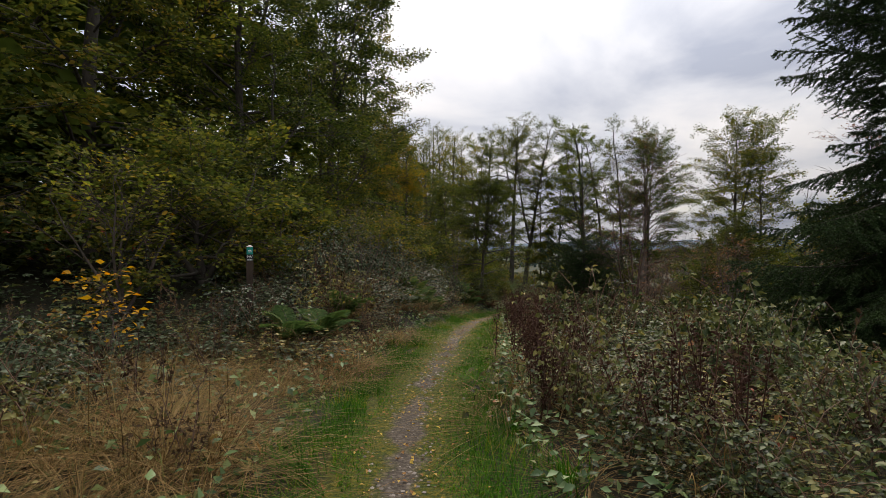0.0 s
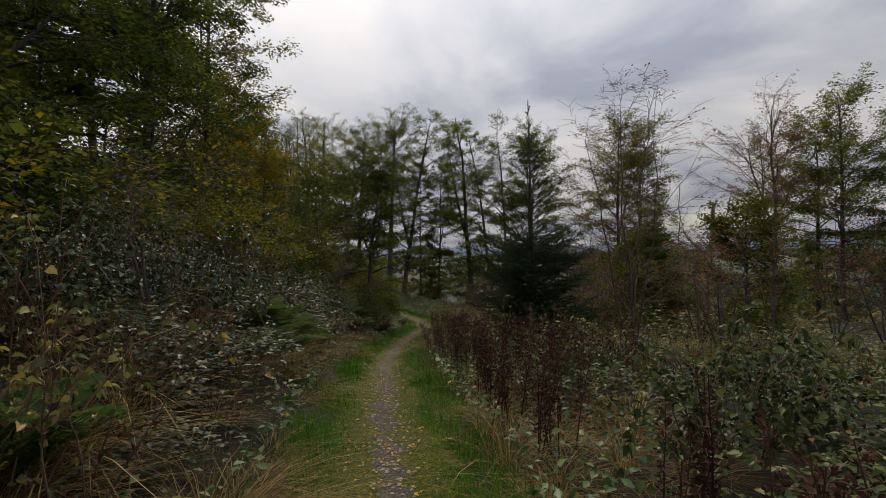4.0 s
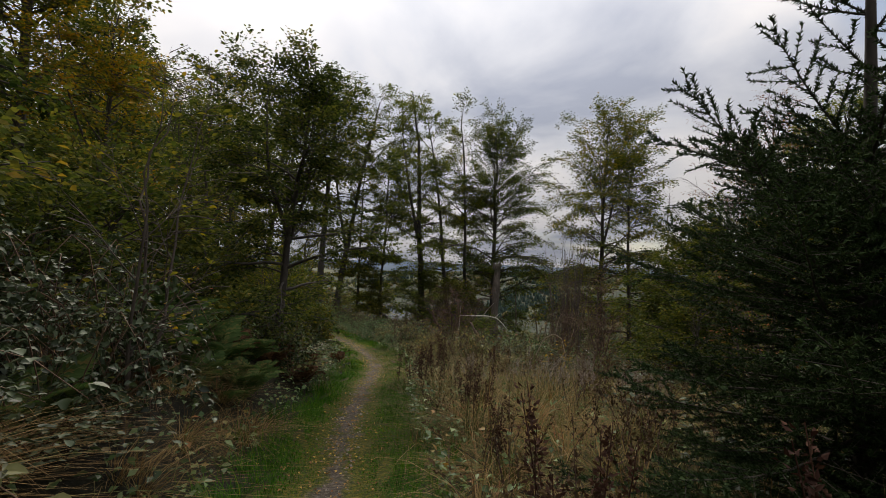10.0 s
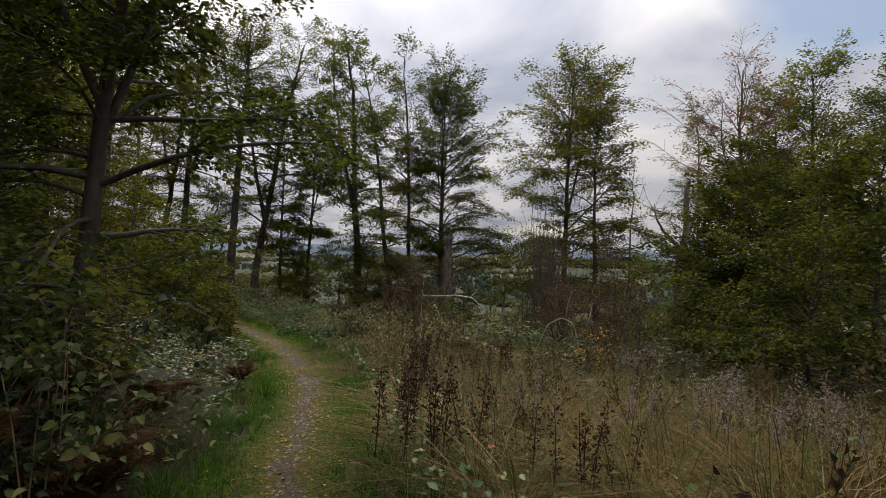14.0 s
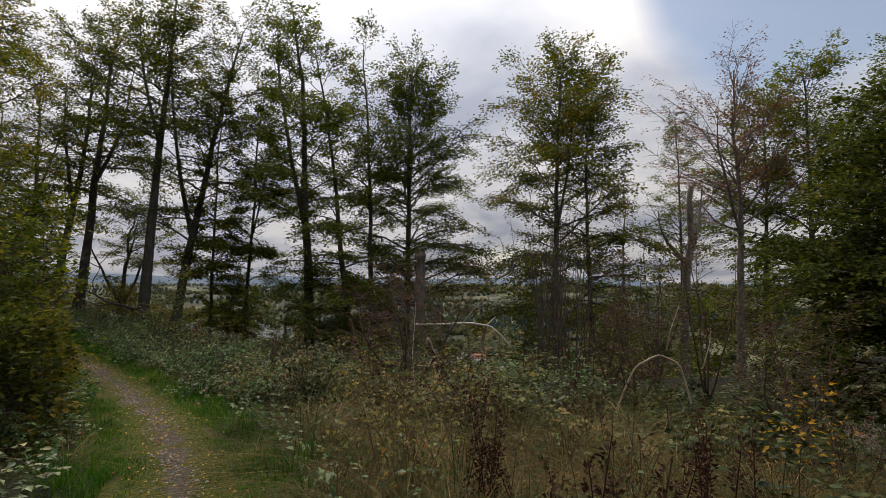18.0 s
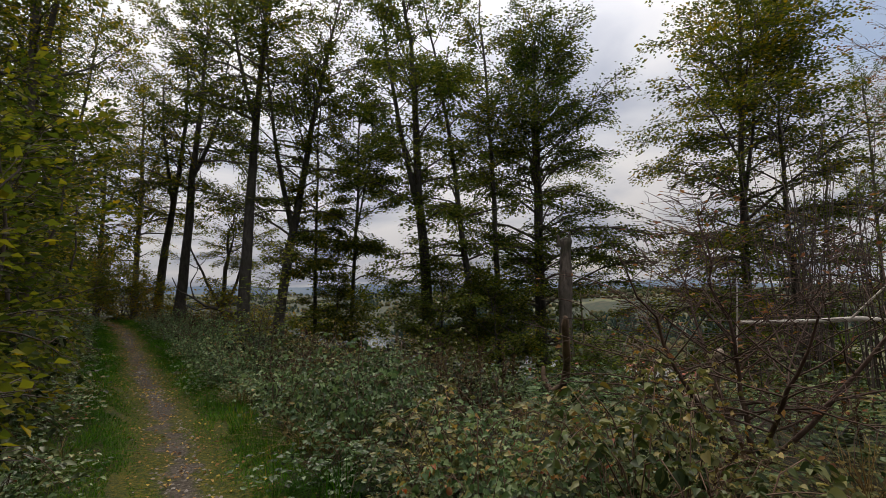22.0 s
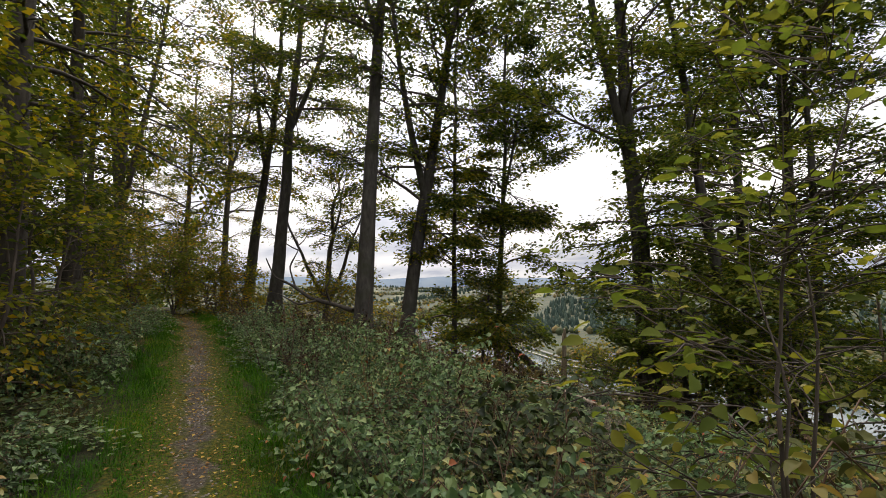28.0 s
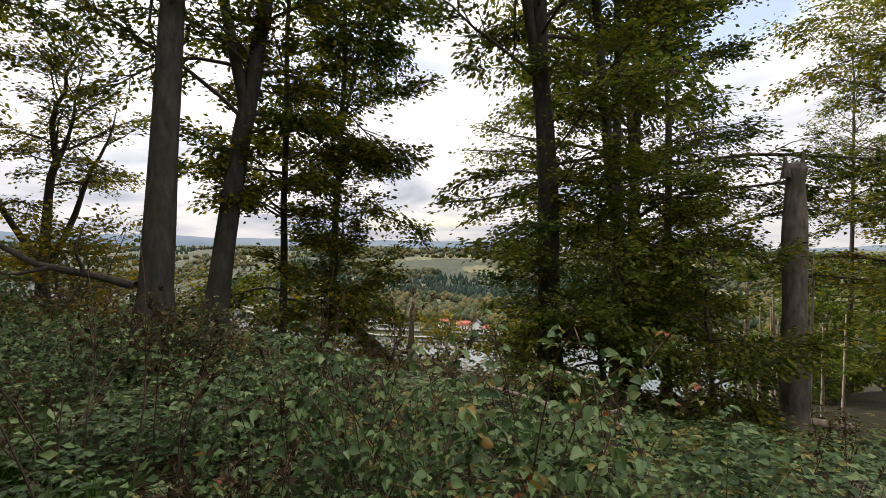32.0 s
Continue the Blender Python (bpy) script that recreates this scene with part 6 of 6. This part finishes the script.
M_WHITE = bark_material("bleached_wood", (0.38, 0.33, 0.28), (0.70, 0.64, 0.56), 9)
M_BROKEN = bark_material("flaking_bark", (0.035, 0.026, 0.020), (0.26, 0.17, 0.11), 3.5)


def ground_at(x, y, dz=0.0):
    return float(height(x, y)) + dz


b0 = ground_at(19.4, 51.0)
snag = dead_limb("snag", [[(19.45, 50.45, b0 - 0.2, 0.42), (19.5, 50.5, b0 + 0.8, 0.33), (19.55, 50.5, b0 + 3.5, 0.29), (19.68, 50.55, 1.2, 0.24), (19.7, 50.55, 1.55, 0.22)], [(19.82, 50.42, 1.3, 0.10), (19.84, 50.4, 1.85, 0.03)], [(19.5, 50.7, 1.2, 0.12), (19.5, 50.72, 1.72, 0.04)]], "thick grey broken-off dead trunk with peeling bark", M_SNAG, "tree trunk", 14)
b0 = ground_at(15.8, 60.3)
dead_limb("stake", [[(15.8, 60.3, b0 - 0.1, 0.12), (15.8, 60.3, b0 + 1.2, 0.11), (15.83, 60.3, -2.7, 0.08), (15.84, 60.3, -2.42, 0.03)]], "pale splintered upright stake on the brow", M_BARE, "tree stump", 8)
dead_limb("leaning_log", [[(13.0, 60.8, -2.7, 0.10), (14.0, 60.3, -3.4, 0.12), (15.2, 59.8, ground_at(15.2, 59.8, 0.05), 0.15)]], "dark log leaning down the slope", M_BARK_DARK)
dead_limb("fallen_branch", [[(10.6, 53.3, ground_at(10.6, 53.3, 0.42), 0.018), (11.2, 52.7, ground_at(11.2, 52.7, 0.36), 0.030), (11.5, 51.9, ground_at(11.5, 51.9, 0.30), 0.042), (11.9, 51.3, ground_at(11.9, 51.3, 0.24), 0.036)],
    [(11.2, 52.7, ground_at(11.2, 52.7, 0.36), 0.024), (11.0, 52.2, ground_at(11.0, 52.2, 0.28), 0.021), (11.1, 51.8, ground_at(11.1, 51.8, 0.15), 0.012)],
    [(11.6, 51.8, ground_at(11.6, 51.8, 0.30), 0.030), (11.55, 51.4, ground_at(11.55, 51.4, 0.5), 0.024)]], "bare pale fallen branch lying on brambles", M_BARE)
dead_limb("fallen_log", [[(19.5, 53.6, ground_at(19.5, 53.6, 0.35), 0.09), (20.2, 52.0, ground_at(20.2, 52.0, 0.4), 0.11), (20.9, 49.5, ground_at(20.9, 49.5, 0.35), 0.12)]], "pale barkless log lying across the slope", M_BARE)
dead_limb("low_bough", [[(7.3, 58.7, -1.55, 0.075), (6.6, 59.5, -1.35, 0.07), (6.1, 60.3, -1.2, 0.06), (5.5, 60.8, -0.75, 0.05), (4.9, 61.5, -0.45, 0.03), (4.6, 61.8, 0.2, 0.02)], [(6.3, 60.0, -1.25, 0.04), (5.7, 60.1, -1.4, 0.03), (5.1, 60.6, -1.05, 0.02), (4.7, 60.8, -1.0, 0.01)], [(5.6, 60.7, -0.8, 0.035), (5.4, 61.3, -0.1, 0.03), (5.75, 61.9, 0.6, 0.02), (5.6, 62.3, 1.2, 0.01)], [(6.7, 59.4, -1.4, 0.035), (6.5, 59.3, -0.9, 0.025), (6.7, 59.5, -0.4, 0.012)]], "crooked bare bough at the foot of a beech", M_BARK_DARK)
dead_limb("broken_bough", [[(11.3, 40.95, ground_at(11.3, 40.95, -0.05), 0.0663), (11.1, 40.7, -2.5, 0.0663), (10.95, 40.25, -2.35, 0.0663), (10.75, 39.9, -2.05, 0.0624), (10.3, 39.35, -1.65, 0.0546), (10.05, 39.05, -1.25, 0.0546), (10.0, 38.98, -1.12, 0.0234)], [(11.1, 40.75, -2.5, 0.0546), (11.1, 40.95, -2.28, 0.0468), (11.15, 41.0, -2.1, 0.0312)], [(10.07, 39.06, -1.3, 0.0468), (10.0, 38.95, -1.12, 0.0234)], [(10.5, 39.55, -1.8, 0.0234), (10.35, 39.6, -1.7, 0.0117)]], "upright broken bough with splintered end and flaking bark", M_BROKEN)
dead_limb("curved_bough", [[(13.25, 40.85, ground_at(13.25, 40.85, 0.05), 0.0546), (13.1, 40.2, -2.75, 0.078), (12.85, 39.6, -2.5, 0.0897), (12.7, 39.05, -2.55, 0.0897), (12.3, 38.5, -2.35, 0.078), (11.8, 38.1, -1.95, 0.0663), (11.5, 37.8, -1.6, 0.0546)], [(12.6, 39.0, -2.55, 0.0468), (12.4, 38.5, -2.7, 0.0351), (12.2, 38.1, -2.85, 0.0195)], [(12.95, 39.8, -2.5, 0.0156), (12.75, 39.7, -2.15, 0.0109), (12.45, 39.35, -2.1, 0.00858), (12.2, 39.05, -2.25, 0.00468)], [(12.1, 38.4, -2.2, 0.0156), (12.0, 38.3, -2.6, 0.00936)]], "curved pale barkless bough lying in brambles", M_BARE)
dead_limb("bent_branch", [[(10.5, 36.85, -1.12, 0.0202), (10.95, 36.5, -1.11, 0.0216), (11.45, 36.15, -1.08, 0.0216), (11.8, 35.9, -1.14, 0.0173), (12.0, 35.75, -1.35, 0.0144), (12.15, 35.6, -1.6, 0.0072)], [(10.5, 36.85, -0.65, 0.00432), (10.48, 36.86, -1.12, 0.00864), (10.46, 36.9, -1.8, 0.00936), (10.42, 36.7, ground_at(10.42, 36.7), 0.0108)], [(11.3, 36.25, -1.1, 0.0115), (11.4, 36.0, -0.8, 0.00864), (11.6, 35.8, -0.5, 0.00432)], [(11.75, 35.95, -1.12, 0.0101), (11.95, 35.9, -0.95, 0.00576)]], "bent bare white branch hanging over the slope", M_WHITE)
dead_limb("arched_branch", [[(11.8, 32.9, ground_at(11.8, 32.9), 0.014), (12.05, 32.6, -1.62, 0.0168), (12.3, 32.3, -1.4, 0.0182), (12.5, 32.05, -1.55, 0.0168), (12.65, 31.85, ground_at(12.65, 31.85), 0.014)], [(12.35, 32.2, -1.32, 0.014), (12.3, 32.1, -1.0, 0.0105), (12.4, 32.0, -0.6, 0.0056)], [(12.7, 31.8, -1.6, 0.0126), (12.75, 31.7, -1.2, 0.0084), (12.8, 31.7, -0.95, 0.0042)]], "arched bare branch standing out of the brambles", M_BARE)
rg6 = np.random.default_rng(66)
for i in range(16):
    x, y = 23.5 + 9 * rg6.random(), 50.0 + 4.5 * rg6.random()
    z, h_, l_ = ground_at(x, y, -0.1), rg6.uniform(3, 6.5), rg6.normal(0, 0.6)
    tagged(dead_limb("dead_pole", [[(x, y, z, 0.07), (x + l_ * 0.4, y, z + h_ * 0.5, 0.06), (x + l_, y, z + h_, 0.03)]], "thin bare pale dead tree pole", M_BARE, "tree trunk", 5), group="dead poles at the foot of the spur")


# ---------------------------------------------------------------- far shore
def polar(az, r):
    return 5 + r * math.sin(radians(az)), 45 + r * math.cos(radians(az))


def shore_r(az):
    return float(np.interp(az, AZ_SHORE, R_SHORE))


def ribbon(name, r0, r1, lift, mat, label, az0=14, az1=98):
    az = np.linspace(az0, az1, 140)
    sh = np.interp(az, AZ_SHORE, R_SHORE)
    rows = []
    for dr in (r0, r1):
        x, y = 5 + (sh + dr) * np.sin(np.radians(az)), 45 + (sh + dr) * np.cos(np.radians(az))
        rows.append(np.stack([x, y, np.maximum(height(x, y), LAKE_Z) + lift], 1))
    g = Geo()
    k = np.arange(139)
    g.add(np.concatenate(rows), quad=np.stack([k, k + 1, k + 141, k + 140], -1))
    tagged(new(name, g.mesh(name, mat)), label, name.replace("_", " "), kind="structure")


ribbon("shore_bank", 14, 20, 1.0, plain_material("shore_gravel", (0.15, 0.145, 0.13), (0.26, 0.25, 0.235), 0.4), "pale gravel bank along the far lake shore")
ribbon("shore_road", 33, 39, 1.6, plain_material("shore_road", (0.09, 0.09, 0.09), (0.16, 0.16, 0.155), 0.3), "grey road along the far lake shore")


def house(az, dr, w, l, h, roofmat, label, turn):
    x, y = polar(az, shore_r(az) + dr)
    z = ground_at(x, y, -0.6)
    ob = thing("house", x, y, z, label, "house", "houses on the far shore", rz=-az + turn)
    g = Geo()
    a, b, t = w / 2, l / 2, w * 0.42
    g.add([(-b, -a, 0), (b, -a, 0), (b, a, 0), (-b, a, 0), (-b, -a, h), (b, -a, h), (b, a, h), (-b, a, h), (-b, 0, h + t), (b, 0, h + t)],
          tri=[[4, 8, 7], [5, 6, 9]], quad=[[0, 1, 5, 4], [1, 2, 6, 5], [2, 3, 7, 6], [3, 0, 4, 7]])
    part("wall", g.mesh("wall", WALL), ob)
    for s in (-1, 1):
        r = Geo()
        o = 0.5
        p = np.array([(-b - o, s * (a + o), h - o * 0.84), (b + o, s * (a + o), h - o * 0.84), (b + o, 0, h + t + 0.05), (-b - o, 0, h + t + 0.05)])
        r.add(np.concatenate([p, p + [0, 0, 0.25]]), quad=[[0, 1, 2, 3], [4, 5, 6, 7], [0, 1, 5, 4], [2, 3, 7, 6], [1, 2, 6, 5], [3, 0, 4, 7]])
        part("roof_side", r.mesh("roof_side", roofmat), ob)
    c = Geo()
    tube(c, [(b * 0.4, 0.6, h + t * 0.6), (b * 0.4, 0.6, h + t + 1.2)], [0.45, 0.45], 4, 0)
    part("chimney", c.mesh("chimney", BRICK), ob)
    for k in range(max(2, int(l / 3))):
        for zz in ((1.0, 2.3), (3.6, 4.8)) if h > 4.5 else ((1.0, 2.3),):
            u = -b + (k + 0.5) * l / max(2, int(l / 3))
            flat("window", [(u - 0.6, -a - 0.05, zz[0]), (u + 0.6, -a - 0.05, zz[0]), (u + 0.6, -a - 0.05, zz[1]), (u - 0.6, -a - 0.05, zz[1])], PANE, ob)
    flat("door", [(-b * 0.1 - 0.5, -a - 0.07, 0), (-b * 0.1 + 0.5, -a - 0.07, 0), (-b * 0.1 + 0.5, -a - 0.07, 2.1), (-b * 0.1 - 0.5, -a - 0.07, 2.1)], BRICK, ob)


WALL = plain_material("white_render", (0.70, 0.68, 0.64), (0.80, 0.79, 0.76), 0.5)
RED = plain_material("red_roof_tiles", (0.24, 0.07, 0.045), (0.36, 0.11, 0.07), 0.8)
SLATE = plain_material("dark_slate_roof", (0.05, 0.05, 0.06), (0.10, 0.10, 0.11), 0.8)
BRICK = plain_material("brick_brown", (0.20, 0.09, 0.06), (0.28, 0.13, 0.09), 2)
PANE, _, pb = material("window_pane", 0.1, 0.5)
pb.inputs["Base Color"].default_value = (0.03, 0.035, 0.04, 1)
for az, dr, w, l, h, rm, lab, tn in ((41.4, 55, 9, 12, 5.2, RED, "white house with a red tiled roof", 0), (40.3, 58, 8, 10, 3.6, SLATE, "low white house with a dark slate roof", 0), (39.2, 62, 7, 8, 3.2, SLATE, "small white house with a dark roof", 60),
        (49.2, 52, 9, 14, 5.4, RED, "white house with a red tiled roof", 10), (50.8, 56, 9, 11, 5.2, SLATE, "tall white house with a slate roof", 80), (52.3, 50, 8, 16, 3.4, RED, "long low house with a red roof", 0), (47.0, 58, 8, 10, 5.0, RED, "white house with a red tiled roof", 30), (36.0, 60, 8, 11, 5.0, SLATE, "white house with a dark slate roof", 15), (57, 56, 8, 11, 5.0, RED, "white house with a red tiled roof", 70)):
    house(az, dr, w, l, h, rm, lab, tn)


def van(az, dr):
    x, y = polar(az, shore_r(az) + dr)
    ob = thing("van", x, y, ground_at(x, y, 1.65), "white delivery van parked on the shore road", "van", "vans on the shore road", rz=-az)
    g = bmesh.new()
    bmesh.ops.create_cube(g, size=1.0)
    bmesh.ops.scale(g, vec=(5.2, 2.0, 1.9), verts=g.verts)
    bmesh.ops.translate(g, vec=(0, 0, 1.35), verts=g.verts)
    for v in g.verts:
        if v.co.x > 2 and v.co.z > 2:
            v.co.x -= 1.1
    bmesh.ops.bevel(g, geom=g.edges[:], offset=0.12, segments=2, affect="EDGES")
    me = bpy.data.meshes.new("body")
    g.to_mesh(me)
    me.materials.append(WALL)
    part("body", me, ob)
    flat("side_window", [(1.0, -1.02, 1.5), (1.9, -1.02, 1.5), (1.5, -1.02, 2.1), (1.0, -1.02, 2.1)], PANE, ob)
    for sx in (-1.7, 1.7):
        for sy in (-0.95, 0.95):
            w = Geo()
            tube(w, [(sx, sy - 0.12, 0.38), (sx, sy + 0.12, 0.38)], [0.38, 0.38], 10, 0)
            part("wheel", w.mesh("wheel", PANE), ob)


for az in (38.4, 39.4, 44.5):
    van(az, 36)


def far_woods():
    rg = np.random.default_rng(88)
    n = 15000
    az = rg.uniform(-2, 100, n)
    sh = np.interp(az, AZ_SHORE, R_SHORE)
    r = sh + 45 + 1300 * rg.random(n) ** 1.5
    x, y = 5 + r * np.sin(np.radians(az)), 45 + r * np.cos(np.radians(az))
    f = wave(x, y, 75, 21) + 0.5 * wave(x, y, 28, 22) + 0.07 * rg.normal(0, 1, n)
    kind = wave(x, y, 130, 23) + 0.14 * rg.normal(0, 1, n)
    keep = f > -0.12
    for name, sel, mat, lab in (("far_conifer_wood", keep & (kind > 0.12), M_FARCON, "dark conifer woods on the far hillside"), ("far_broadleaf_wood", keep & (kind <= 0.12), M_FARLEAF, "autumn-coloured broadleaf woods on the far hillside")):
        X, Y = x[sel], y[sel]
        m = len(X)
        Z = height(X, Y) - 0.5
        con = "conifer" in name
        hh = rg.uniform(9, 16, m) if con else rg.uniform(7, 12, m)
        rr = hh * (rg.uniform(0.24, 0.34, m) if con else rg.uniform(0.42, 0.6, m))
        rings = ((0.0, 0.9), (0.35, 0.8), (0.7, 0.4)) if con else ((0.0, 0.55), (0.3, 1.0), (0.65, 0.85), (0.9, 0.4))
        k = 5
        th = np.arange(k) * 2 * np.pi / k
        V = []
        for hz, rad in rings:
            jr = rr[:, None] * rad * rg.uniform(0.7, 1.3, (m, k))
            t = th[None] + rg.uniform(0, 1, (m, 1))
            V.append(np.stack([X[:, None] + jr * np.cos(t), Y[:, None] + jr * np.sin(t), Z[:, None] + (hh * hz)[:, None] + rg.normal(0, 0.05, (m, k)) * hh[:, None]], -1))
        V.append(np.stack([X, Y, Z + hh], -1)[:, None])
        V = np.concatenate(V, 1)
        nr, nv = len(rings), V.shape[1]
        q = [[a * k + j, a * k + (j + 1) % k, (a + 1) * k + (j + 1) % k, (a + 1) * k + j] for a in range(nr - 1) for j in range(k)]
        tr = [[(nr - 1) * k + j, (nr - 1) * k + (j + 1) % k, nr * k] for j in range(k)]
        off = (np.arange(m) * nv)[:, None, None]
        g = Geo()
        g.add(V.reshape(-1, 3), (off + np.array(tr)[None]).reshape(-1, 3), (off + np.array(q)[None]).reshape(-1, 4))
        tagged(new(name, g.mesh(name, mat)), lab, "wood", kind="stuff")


# distance haze is mixed into these tones: muted, and bluish on the conifers
M_FARCON = leaf_material("hazy_far_conifers", [(0.0, (0.026, 0.043, 0.036)), (0.6, (0.038, 0.056, 0.043)), (1.0, (0.055, 0.072, 0.046))], rough=0.9, through_light=0.05, spec=0.05)
M_FARLEAF = leaf_material("hazy_far_broadleaves", [(0.0, (0.034, 0.048, 0.028)), (0.45, (0.060, 0.070, 0.036)), (0.75, (0.10, 0.090, 0.042)), (1.0, (0.15, 0.10, 0.042))], rough=0.9, through_light=0.05, spec=0.05)
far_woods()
